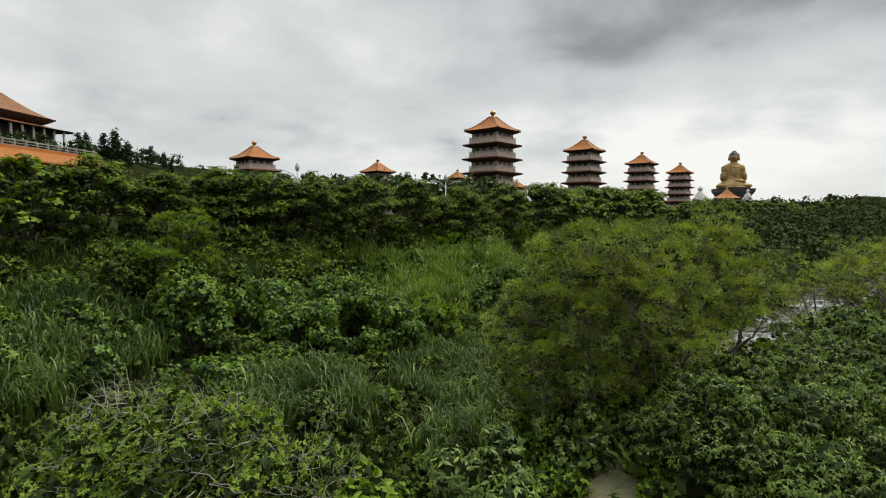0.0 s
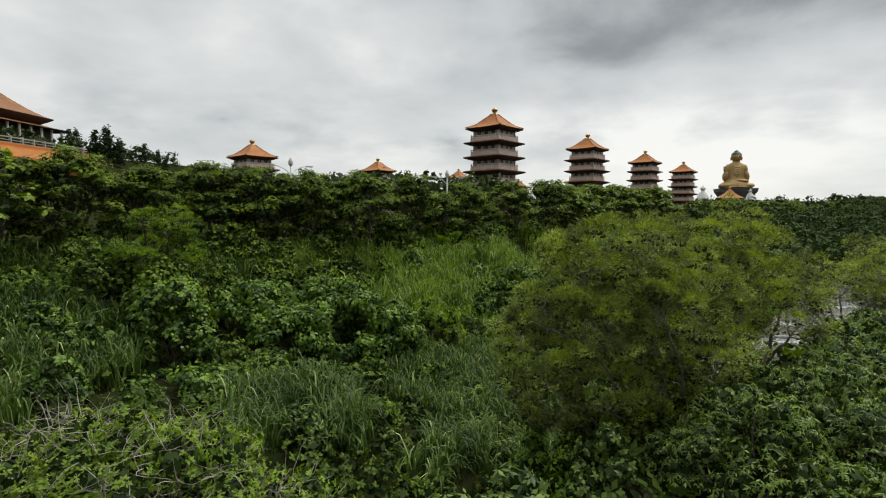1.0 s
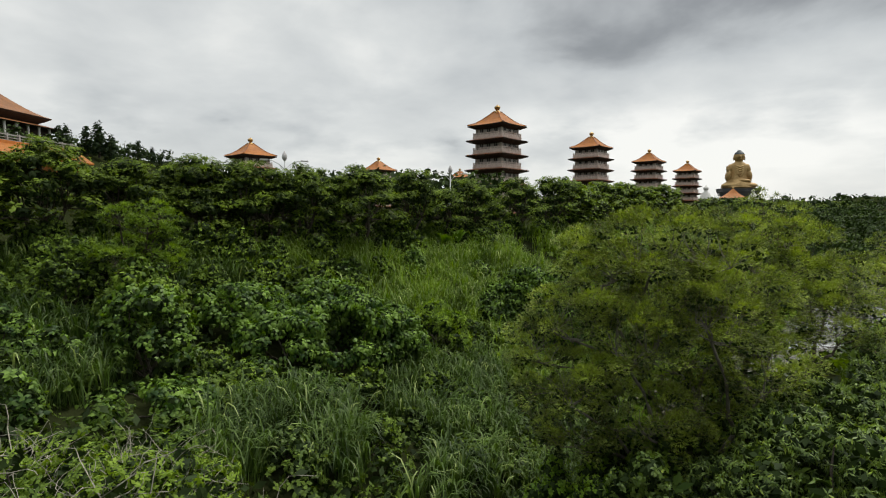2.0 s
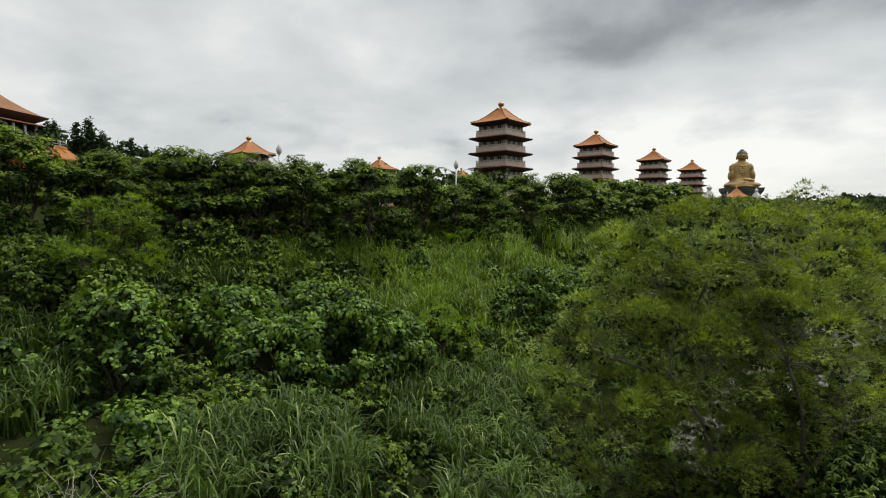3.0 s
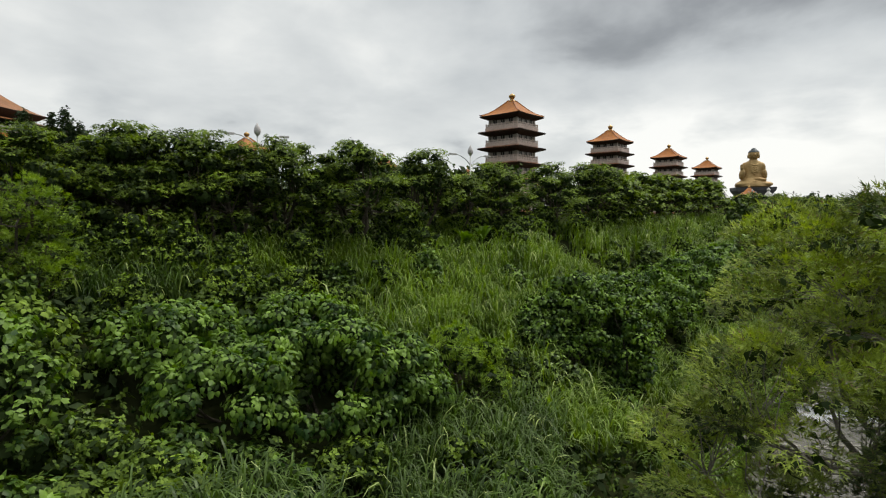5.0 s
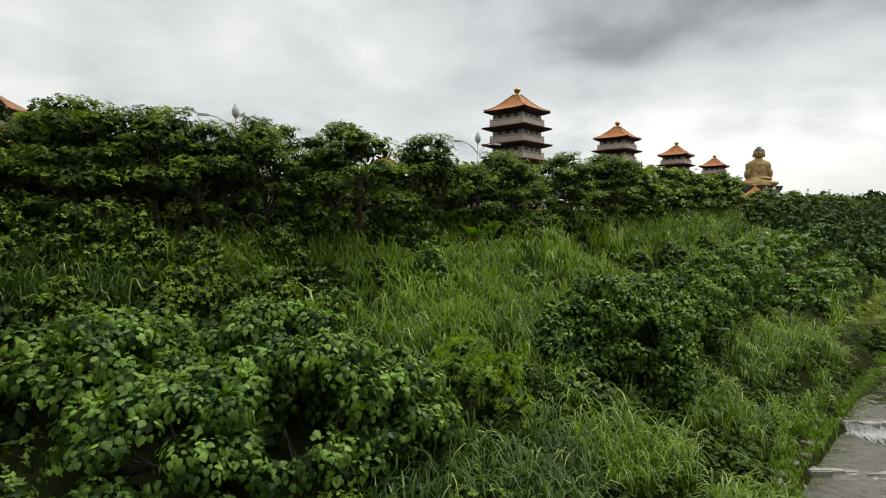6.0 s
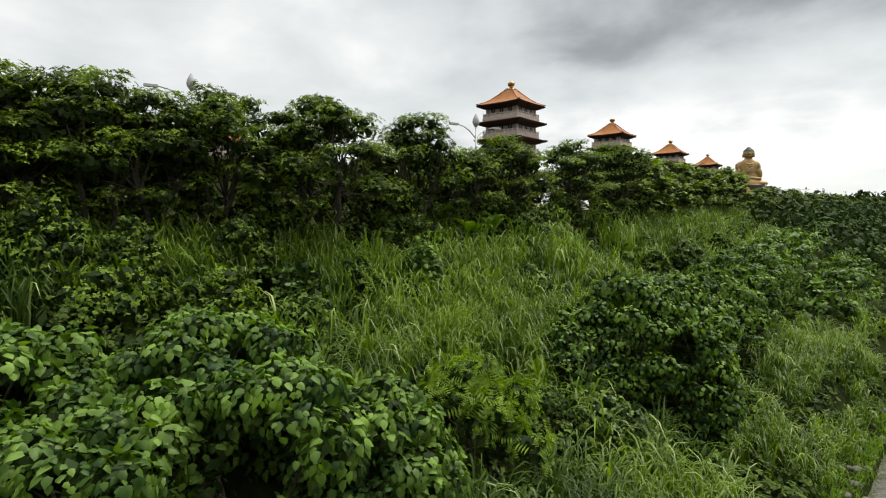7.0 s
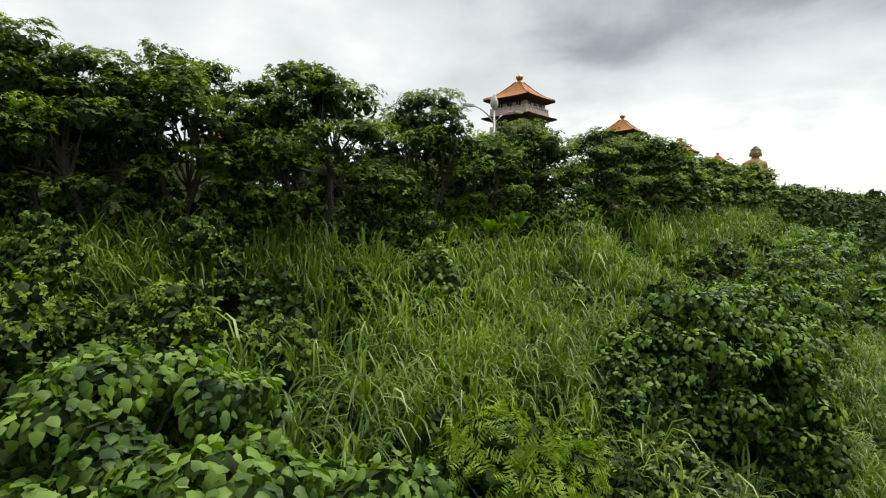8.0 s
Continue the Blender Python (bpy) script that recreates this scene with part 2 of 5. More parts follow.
def water_material():
    m, n, l, p = material("stream_water")
    geo = n.new("ShaderNodeNewGeometry")
    a = n.new("ShaderNodeTexNoise")
    a.inputs["Scale"].default_value, a.inputs["Detail"].default_value = 1.6, 6.0
    b = n.new("ShaderNodeTexNoise")
    b.inputs["Scale"].default_value, b.inputs["Detail"].default_value = 0.35, 4.0
    for x in (a, b):
        l.new(geo.outputs["Position"], x.inputs["Vector"])
    mix = n.new("ShaderNodeMixRGB")
    mix.inputs[1].default_value, mix.inputs[2].default_value = (0.045, 0.042, 0.032, 1), (0.15, 0.14, 0.115, 1)
    l.new(b.outputs["Fac"], mix.inputs[0])
    l.new(mix.outputs[0], p.inputs["Base Color"])
    p.inputs["Roughness"].default_value, p.inputs["IOR"].default_value = 0.14, 1.33
    p.inputs["Specular IOR Level"].default_value = 0.5
    bp = n.new("ShaderNodeBump")
    bp.inputs["Strength"].default_value, bp.inputs["Distance"].default_value = 0.7, 0.25
    l.new(a.outputs["Fac"], bp.inputs["Height"])
    l.new(bp.outputs[0], p.inputs["Normal"])
    return m


M_WATER = water_material()
M_FOAM = surface("white_water", (0.30, 0.31, 0.31), (0.62, 0.64, 0.64), 5.0, 0.6, bump=0.6)

# ---------------- mesh helpers ----------------


def part(name, bm, mat, parent=None, label="", smooth=False):
    """Links a bmesh as one mesh object under a thing."""
    me = bpy.data.meshes.new(name)
    bm.to_mesh(me)
    bm.free()
    return part_mesh(name, me, mat, parent, label, smooth)


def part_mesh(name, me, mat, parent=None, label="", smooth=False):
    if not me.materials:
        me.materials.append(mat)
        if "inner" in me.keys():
            me.materials.append(M_INNER_SHADE)
    if smooth:
        me.polygons.foreach_set("use_smooth", [True] * len(me.polygons))
    ob = new(name, me)
    ob.parent = parent
    if label:
        tagged(ob, label)
    return ob


def thing(name, m, label, category, group="", kind=""):
    ob = new(name)
    ob.matrix_world = m
    ob.empty_display_size = 0.3
    return tagged(ob, label, category, group, kind)


def fast_mesh(name, verts, faces_flat, totals):
    """A mesh from numpy arrays."""
    me = bpy.data.meshes.new(name)
    verts = np.asarray(verts, dtype=np.float32)
    faces_flat = np.asarray(faces_flat, dtype=np.int32)
    totals = np.asarray(totals, dtype=np.int32)
    me.vertices.add(len(verts))
    me.vertices.foreach_set("co", verts.ravel())
    me.loops.add(len(faces_flat))
    me.loops.foreach_set("vertex_index", faces_flat)
    me.polygons.add(len(totals))
    starts = np.concatenate(([0], np.cumsum(totals)[:-1])).astype(np.int32)
    me.polygons.foreach_set("loop_start", starts)
    me.update(calc_edges=True)
    return me


def unit(v):
    return v / np.maximum(np.linalg.norm(v, axis=-1, keepdims=True), 1e-9)


def sphere_points(rng, n, low=-1.0):
    z = rng.uniform(low, 1, n)
    a = rng.uniform(0, 2 * math.pi, n)
    r = np.sqrt(1 - z * z)
    return np.stack([r * np.cos(a), r * np.sin(a), z], 1)


def leaf_mesh(name, pos, along, normal, length, shape, width=1.0, cores=None):
    """Many leaves in one mesh: each at pos, its midrib along `along`, its face towards normal.
    cores: near-black inner leaves, (centres, radii, squash, how many, largest), which put shade between the outer ones."""
    tv, tf = shape
    tv = np.array(tv, float)
    along = unit(along)
    side = unit(np.cross(along, normal))
    nor = np.cross(side, along)
    length = np.asarray(length)[:, None, None]
    w = (np.asarray(width) * np.ones(len(pos)))[:, None, None]
    v = pos[:, None, :] + length * (tv[None, :, 0:1] * w * side[:, None, :] + tv[None, :, 1:2] * along[:, None, :]
                                    + tv[None, :, 2:3] * nor[:, None, :])
    k = len(tv)
    flat = np.concatenate([np.array(f) for f in tf])
    tot = np.array([len(f) for f in tf])
    n = len(pos)
    faces = (flat[None, :] + (np.arange(n) * k)[:, None]).ravel()
    verts, totals = v.reshape(-1, 3), np.tile(tot, n)
    slots = np.zeros(len(totals), dtype=np.int32)
    # inner leaves coloured as shade, scattered inside each clump
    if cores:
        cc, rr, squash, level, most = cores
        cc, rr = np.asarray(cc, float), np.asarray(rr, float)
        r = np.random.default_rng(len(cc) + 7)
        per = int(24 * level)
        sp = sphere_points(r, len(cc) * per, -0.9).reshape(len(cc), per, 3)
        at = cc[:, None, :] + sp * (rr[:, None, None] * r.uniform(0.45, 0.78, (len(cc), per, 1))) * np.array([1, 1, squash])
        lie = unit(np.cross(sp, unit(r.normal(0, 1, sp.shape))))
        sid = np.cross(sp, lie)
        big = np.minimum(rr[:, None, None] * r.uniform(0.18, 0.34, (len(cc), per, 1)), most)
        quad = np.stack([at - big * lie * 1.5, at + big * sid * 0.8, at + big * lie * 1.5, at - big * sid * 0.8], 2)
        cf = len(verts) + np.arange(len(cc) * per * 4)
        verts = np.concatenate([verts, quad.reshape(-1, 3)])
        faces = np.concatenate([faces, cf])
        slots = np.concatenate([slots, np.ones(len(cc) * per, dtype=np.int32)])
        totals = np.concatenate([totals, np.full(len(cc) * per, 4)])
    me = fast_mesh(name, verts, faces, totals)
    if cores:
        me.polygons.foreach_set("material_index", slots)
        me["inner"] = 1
    return me


HEART = ([(0, 0, 0), (-0.40, 0.16, -0.12), (-0.33, 0.58, -0.15), (0, 1.0, -0.26), (0.33, 0.58, -0.15), (0.40, 0.16, -0.12), (0, 0.5, 0.02)],
         [(0, 6, 2, 1), (6, 3, 2), (0, 5, 4, 6), (6, 4, 3)])
BLADE2 = ([(0, 0, 0), (-0.34, 0.45, -0.08), (0, 1, -0.1), (0.34, 0.45, -0.08)], [(0, 2, 1), (0, 3, 2)])
NEEDLES = ([p for a, s in ((-48, 0.12), (-2, 0.3), (46, 0.18)) for p in
            ((-0.085, s, 0.01), (0.085, s + 0.04, 0.01), (0.66 * math.sin(radians(a)), s + 0.66 * math.cos(radians(a)), -0.08))],
           [(3 * k, 3 * k + 1, 3 * k + 2) for k in range(3)])
LEAFLETS = ([(0, 0, 0), (0.01, 1, -0.2)] + [p for k in range(4) for p in
             ((0, 0.15 + 0.22 * k, -0.02 - 0.04 * k), (-0.34, 0.25 + 0.22 * k, -0.08 - 0.03 * k), (-0.02, 0.30 + 0.22 * k, -0.03 - 0.04 * k),
              (0.34, 0.25 + 0.22 * k, -0.08 - 0.03 * k))],
            [f for k in range(4) for f in ((2 + 4 * k, 4 + 4 * k, 3 + 4 * k), (2 + 4 * k, 5 + 4 * k, 4 + 4 * k))])


def clump_leaves(rng, centres, radii, per, size, droop=0.5, squash=0.7, low=-0.45, jitter=0.09, lift=0.5, whorl=6, up=0.0, hang=False):
    """Leaves over the shells of many clumps, in small whorls, or hanging like shingles. up turns the whorls to the sky.
    Returns positions, directions, normals, lengths."""
    P, A, N, L = [], [], [], []
    for c, r in zip(centres, radii):
        if hang:
            k = max(6, int(0.62 * per * r * r))
            s = sphere_points(rng, k, low)
            at = np.array(c) + s * r * (1 + rng.normal(0, jitter, (k, 1))) * np.array([1, 1, squash])
            fall = np.array([0, 0, -1.0]) + s * s[:, 2:3]
            A.append(unit(fall * droop + 0.45 * np.cross(s, unit(rng.normal(0, 1, (k, 3)))) + s * rng.uniform(0.0, lift, (k, 1))))
            N.append(unit(s * 0.8 + np.array([0, 0, 0.5]) + rng.normal(0, 0.32, (k, 3))))
            P.append(at)
            L.append(size * rng.uniform(0.55, 1.3, k))
            continue
        k = max(2, int(0.62 * per * r * r / whorl))
        s = sphere_points(rng, k, low)
        at = np.array(c) + s * r * (1 + rng.normal(0, jitter, (k, 1))) * np.array([1, 1, squash])
        s = unit(s * (1 - up) + np.array([0, 0, up]) + rng.normal(0, 0.06, (k, 3)))
        side = unit(np.cross(s, np.array([0.13, 0.31, 0.94]) if not up else np.array([0.95, 0.3, 0.1])))
        other = np.cross(s, side)
        turn = rng.uniform(0, 6.28, (k, 1)) + np.arange(whorl)[None] * 6.283 / whorl + rng.normal(0, 0.25, (k, whorl))
        ray = np.cos(turn)[..., None] * side[:, None] + np.sin(turn)[..., None] * other[:, None]
        fall = np.zeros((k, whorl, 3))
        fall[..., 2] = -droop * rng.uniform(0.25, 1.1, (k, whorl))
        lean = s[:, None] * rng.uniform(0.0, lift, (k, whorl, 1))
        A.append(unit(ray + lean + fall).reshape(-1, 3))
        N.append(unit(s[:, None] * 0.9 + np.array([0, 0, 0.45]) + 0.35 * ray + rng.normal(0, 0.16, (k, whorl, 3))).reshape(-1, 3))
        P.append(np.repeat(at, whorl, 0) + rng.normal(0, 0.12 * size, (k * whorl, 3)))
        L.append((size * rng.uniform(0.7, 1.25, (k, 1)) * rng.uniform(0.75, 1.2, (k, whorl))).ravel())
    return np.concatenate(P), np.concatenate(A), np.concatenate(N), np.concatenate(L)


def tube(bm, pts, radii, sides=6):
    """A tapered tube along pts."""
    rings = []
    for i, p in enumerate(pts):
        p = Vector(p)
        d = (Vector(pts[min(i + 1, len(pts) - 1)]) - Vector(pts[max(i - 1, 0)])).normalized()
        a = d.orthogonal().normalized()
        b = d.cross(a)
        rings.append([bm.verts.new(p + radii[i] * (math.cos(2 * math.pi * j / sides) * a + math.sin(2 * math.pi * j / sides) * b)) for j in range(sides)])
    for r0, r1 in zip(rings, rings[1:]):
        for j in range(sides):
            k = min(range(sides), key=lambda q: (r1[q].co - r0[j].co).length_squared) if j == 0 else (k + 1) % sides
            bm.faces.new((r0[j], r0[(j + 1) % sides], r1[(k + 1) % sides], r1[k]))
    bm.faces.new(rings[-1])
    return rings


def limb(bm, rng, a, b, r0, r1, sag=0.1, steps=5, sides=5):
    a, b = np.array(a, float), np.array(b, float)
    d = np.linalg.norm(b - a)
    pts, rad = [], []
    off = rng.normal(0, sag * d, 3)
    for i in range(steps + 1):
        f = i / steps
        pts.append(tuple(a + (b - a) * f + off * math.sin(math.pi * f) * 0.6 + rng.normal(0, 0.025 * d, 3) * (0 < i < steps)))
        rad.append(r0 + (r1 - r0) * f)
    tube(bm, pts, rad, sides)
    return pts


def box(bm, x0, y0, z0, x1, y1, z1):
    v = [bm.verts.new(p) for p in ((x0, y0, z0), (x1, y0, z0), (x1, y1, z0), (x0, y1, z0), (x0, y0, z1), (x1, y0, z1), (x1, y1, z1), (x0, y1, z1))]
    for f in ((0, 3, 2, 1), (4, 5, 6, 7), (0, 1, 5, 4), (1, 2, 6, 5), (2, 3, 7, 6), (3, 0, 4, 7)):
        bm.faces.new([v[i] for i in f])


def lathe(bm, profile, sides=16):
    rings = [[bm.verts.new((r * math.cos(2 * math.pi * j / sides), r * math.sin(2 * math.pi * j / sides), z)) for j in range(sides)] for r, z in profile]
    for r0, r1 in zip(rings, rings[1:]):
        for j in range(sides):
            bm.faces.new((r0[j], r0[(j + 1) % sides], r1[(j + 1) % sides], r1[j]))
    bm.faces.new(rings[-1])
    bm.faces.new(rings[0][::-1])


def square_loft(bm, rings, curl=0.0):
    """Square rings (half width x, half width y, z), joined; corners lifted by curl on the first ring."""
    made = []
    for i, (hx, hy, z) in enumerate(rings):
        pts = []
        for (ax, ay), (bx, by) in (((-1, -1), (1, -1)), ((1, -1), (1, 1)), ((1, 1), (-1, 1)), ((-1, 1), (-1, -1))):
            for k in range(6):
                f = k / 6
                lift = curl * abs(2 * f - 1) ** 3 * (1 - i / max(1, len(rings) - 1)) ** 2
                pts.append(bm.verts.new(((ax + (bx - ax) * f) * hx, (ay + (by - ay) * f) * hy, z + lift)))
        made.append(pts)
    for r0, r1 in zip(made, made[1:]):
        for j in range(24):
            bm.faces.new((r0[j], r0[(j + 1) % 24], r1[(j + 1) % 24], r1[j]))
    return made


# ---------------- the land ----------------
STREAM = [(-40, -60), (-16, -18), (-6, -2), (-1.5, 10), (1.4, 20), (8.8, 33), (20.7, 46), (32.6, 57.3), (43.0, 66), (54, 77), (72, 93), (110, 130), (200, 220), (520, 560)]
RIDGE = [(-160, -70), (-90, -14), (-40, 27), (-18, 43), (-8, 50), (2, 58), (12, 68.5), (24, 84), (45, 108), (85, 150), (140, 210), (300, 380), (560, 660)]


def half(y):
    """Half the stream's width: a narrow run below, a wide shallow bed above."""
    return 1.1 + 3.1 * smooth(36, 50, np.asarray(y, float))



def line_distance(x, y, line):
    """Distance to a line of points, and its signed form (positive on the left of its course)."""
    best = np.full(np.shape(x), 1e9)
    sign = np.zeros(np.shape(x))
    for (ax, ay), (bx, by) in zip(line, line[1:]):
        ux, uy = bx - ax, by - ay
        f = np.clip(((x - ax) * ux + (y - ay) * uy) / (ux * ux + uy * uy), 0, 1)
        d = np.hypot(x - ax - f * ux, y - ay - f * uy)
        s = np.sign(ux * (y - ay) - uy * (x - ax))
        sign = np.where(d < best, s, sign)
        best = np.minimum(best, d)
    return best, sign * best


def smooth(a, b, v):
    f = np.clip((v - a) / (b - a), 0, 1)
    return f * f * (3 - 2 * f)


def ripple(x, y):
    return (np.sin(x * 0.61 + 1.3 * np.sin(y * 0.37)) + np.sin(y * 0.53 + 1.7 * np.sin(x * 0.29 + 1)) + 0.6 * np.sin(x * 1.3 - y * 0.9)) / 2.6


def water_level(y):
    """The stream's level climbs over its weirs."""
    z = 0.0 * y
    for at, rise in WEIRS:
        z = z + np.where(y > at, rise, 0.0)
    return z


WEIRS = [(50.6, 0.16), (56.4, 0.60), (66.5, 0.6), (74.0, 0.6), (83.0, 0.7)]


def ground(x, y):
    x, y = np.asarray(x, float), np.asarray(y, float)
    ds, ss = line_distance(x, y, STREAM)
    dr, sr = line_distance(x, y, RIDGE)
    hw = half(y)
    out = np.maximum(ds - hw, 0)
    bed = np.where(ds < hw, -0.35 - 0.5 * (1 - (ds / hw) ** 2), 0)
    u = out / (out + dr + 1e-6)
    gully = smooth(37, 26, y)
    left = 0.6 + 3.4 * gully * (1 - np.exp(-out / 1.2)) + (12.9 - 3.4 * gully) * u ** (0.95 + 0.2 * gully)
    behind = 13.5 + np.minimum(dr, 60) * 0.012
    bank = 0.5 + (6.1 + 0.9 * smooth(42, 34, y)) * (1 - np.exp(-out / (9 - 7.8 * smooth(42, 34, y)))) + 3.5 * smooth(60, 400, out)
    z = np.where(ss > 0, np.where(sr > 0, behind, left), bank)
    wl_ = water_level(y) * np.exp(-out / 6)
    z = np.where(ds < hw, bed + water_level(y), z + wl_ * 0.6)
    far = np.hypot(x, y)
    z = z + np.where(sr > 0, 11.0 * smooth(-44, -58, x) * smooth(15, 45, y) * (1 - smooth(130, 230, y)), 0)
    # hillside under the great hall, wooded hill behind the towers, low hills far off
    z = z + 30 * np.exp(-(((x + 265) / 95) ** 2 + ((y - 260) / 150) ** 2)) + 9 * np.exp(-(((x + 120) / 60) ** 2 + ((y - 190) / 80) ** 2))
    z = z + 22 * np.exp(-(((x + 110) / 90) ** 2 + ((y - 420) / 70) ** 2))
    z = z + 40 * np.exp(-(((x - 1500) / 260) ** 2 + ((y - 1900) / 300) ** 2)) + 26 * np.exp(-(((x - 2000) / 500) ** 2 + ((y - 1750) / 300) ** 2))
    z = z + np.where((ds > hw) & (far < 200), 0.28 * ripple(x, y) * np.minimum(out / 3, 1), 0)
    return z


def graded(lo, hi, step, reach):
    mid = list(np.arange(lo, hi + step / 2, step))
    s, up_ = step, []
    v = mid[-1]
    while v < reach:
        s *= 1.22
        v += s
        up_.append(v)
    s, dn = step, []
    v = mid[0]
    while v > -reach:
        s *= 1.22
        v -= s
        dn.append(v)
    return np.array(dn[::-1] + mid + up_)


gx, gy = graded(-34, 44, 1.2, 4200), graded(-6, 92, 1.2, 4200)
GX, GY = np.meshgrid(gx, gy)
GZ = ground(GX, GY)
nv, nu = GX.shape
idx = np.arange(nv * nu).reshape(nv, nu)
quads = np.stack([idx[:-1, :-1], idx[:-1, 1:], idx[1:, 1:], idx[1:, :-1]], -1).reshape(-1, 4)
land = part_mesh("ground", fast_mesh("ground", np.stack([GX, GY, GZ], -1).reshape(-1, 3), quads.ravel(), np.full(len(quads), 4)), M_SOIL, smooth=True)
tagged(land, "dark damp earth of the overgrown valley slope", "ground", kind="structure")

# ---------------- an earth path on the near bank ----------------
PATH = [(5.6, 15.5), (6.1, 18.0), (6.3, 20.0), (6.7, 22.0), (7.8, 24.5)]
py = np.linspace(15.5, 24.5, 28)
pc = np.interp(py, [p[1] for p in PATH], [p[0] for p in PATH])
edge = np.linspace(-1, 1, 7)
PX = pc[:, None] + edge[None] * (1.15 + 0.16 * np.sin(py * 2.1) + 0.12 * np.sin(py * 5.3))[:, None]
PY = np.repeat(py[:, None], 7, 1)
PZ = ground(PX, PY) + 0.28 * (1 - edge[None] ** 4) + 0.02 * np.sin(PX * 5 + PY * 7)
ip = np.arange(PX.size).reshape(PX.shape)
pq = np.stack([ip[:-1, :-1], ip[:-1, 1:], ip[1:, 1:], ip[1:, :-1]], -1).reshape(-1, 4)
tagged(part_mesh("path", fast_mesh("path", np.stack([PX, PY, PZ], -1).reshape(-1, 3), pq.ravel(), np.full(len(pq), 4)), M_PATH, smooth=True), "damp bare earth path tinged with moss", "path", kind="structure")

# ---------------- the stream ----------------
SY = np.array([p[1] for p in STREAM], float)
SX = np.array([p[0] for p in STREAM], float)


def stream_x(y):
    return np.interp(y, SY, SX)


rng = np.random.default_rng(11)
ys = np.concatenate([np.arange(-40, 20, 1.5), np.arange(20, 100, 0.35), np.arange(100, 540, 12)])
across = np.linspace(-1, 1, 15)
YY = np.repeat(ys[:, None], 15, 1)
XX = stream_x(YY) + across[None, :] * (half(YY) * 1.35 + 1.0)
ZZ = np.zeros_like(YY)
for at, rise in WEIRS:
    ZZ += rise * smooth(at - 0.5, at + 0.1, YY + 0.25 * np.sin(XX * 1.7 + at))
ZZ += 0.02 * np.sin(XX * 2.3 + YY * 1.1) + 0.015 * np.sin(YY * 3.1 - XX)
ii = np.arange(YY.size).reshape(YY.shape)
qd = np.stack([ii[:-1, :-1], ii[:-1, 1:], ii[1:, 1:], ii[1:, :-1]], -1).reshape(-1, 4)
stream = part_mesh("water", fast_mesh("water", np.stack([XX, YY, ZZ], -1).reshape(-1, 3), qd.ravel(), np.full(len(qd), 4)), M_WATER, smooth=True)
tagged(stream, "shallow grey stream stepping down over low weirs", "stream", kind="structure")


def weir_foam(at, rise, base):
    """White water below a weir, and the falling sheet, in broken tongues."""
    bm = bmesh.new()
    cx = float(stream_x(at))
    x = cx - 6.0
    while x < cx + 6.0:
        w = rng.uniform(0.05, 0.20)
        run = rng.uniform(0.2, 1.5)
        shift = 0.25 * math.sin(x * 1.7 + at)
        pr = [(-0.23, base + rise - 0.03), (-0.32, base + rise * 0.6), (-0.45, base + 0.10), (-0.8, base + 0.05), (-0.8 - run, base + 0.035)]
        rows = []
        for k, (dy_, z) in enumerate(pr):
            pinch = (0.8, 0.9, 1.0, 0.8, 0.3)[k]
            rows.append([bm.verts.new((x + w / 2 + (f - 0.5) * w * pinch - (0.5 * run * 0.6 if k == 4 else 0), at + dy_ - shift, z + rng.normal(0, 0.02) + 0.03 * (1 - abs(2 * f - 1)))) for f in (0, 0.5, 1)])
        for a, b in zip(rows, rows[1:]):
            for j in range(2):
                bm.faces.new((a[j], b[j], b[j + 1], a[j + 1]))
        x += w * rng.uniform(0.55, 1.0)
    ob = part("white_water", bm, M_FOAM, smooth=True)
    return tagged(ob, "white water tumbling over a low weir", "white water", "white water on the weirs", "stuff")


def weir_sill(at, rise, base):
    """The worn concrete lip that holds the water back, broken into uneven blocks."""
    t = thing("weir", Matrix(), "low worn concrete weir across the stream", "weir", "weirs in the stream")
    cx = float(stream_x(at))
    x = cx - 7.4
    while x < cx + 6.5:
        w = rng.uniform(0.9, 1.7)
        shift = -0.25 * math.sin(x * 1.7 + at)
        top = base + rise + rng.uniform(-0.05, 0.03) + (0.28 if x < cx - 6.2 else 0.0)
        bm = bmesh.new()
        box(bm, x, at + shift - 0.22, base - 0.8, x + w - 0.03, at + shift + 0.24, top)
        bmesh.ops.bevel(bm, geom=bm.edges[:], offset=0.05, segments=2, affect="EDGES")
        for v in bm.verts:
            v.co += Vector((0, 1, 0.5)) * 0.06 * noise.noise(v.co * 2.3)
        part("block", bm, M_CONC, t)
        x += w


base_level = 0.0
for at, rise in WEIRS:
    weir_sill(at, rise, base_level)
    if rise > 0.2:
        weir_foam(at, rise, base_level)
    base_level += rise


def stone(x, y, s):
    bm = bmesh.new()
    bmesh.ops.create_icosphere(bm, subdivisions=2, radius=1)
    for v in bm.verts:
        v.co *= 1 + 0.22 * noise.noise(v.co * 1.3 + Vector((x, y, 0)))
        v.co = Vector((v.co.x * s, v.co.y * s * 0.75, v.co.z * s * 0.45))
    ob = part("stone", bm, M_ROCK)
    z = max(float(ground(x, y)), float(water_level(np.float64(y)))) + 0.02
    ob.matrix_world = pose(x, y, z, 0, 0, rng.uniform(0, 180))
    return tagged(ob, "rounded grey-brown stone lying at the stream's edge", "stone", "stones along the stream")


for at in np.arange(44, 62, 0.8):
    for _ in range(2):
        off = rng.uniform(4.3, 6.2)
        stone(float(stream_x(at)) - off * 1.25 + rng.normal(0, 0.3), float(at + rng.normal(0, 0.3)), rng.uniform(0.12, 0.42))


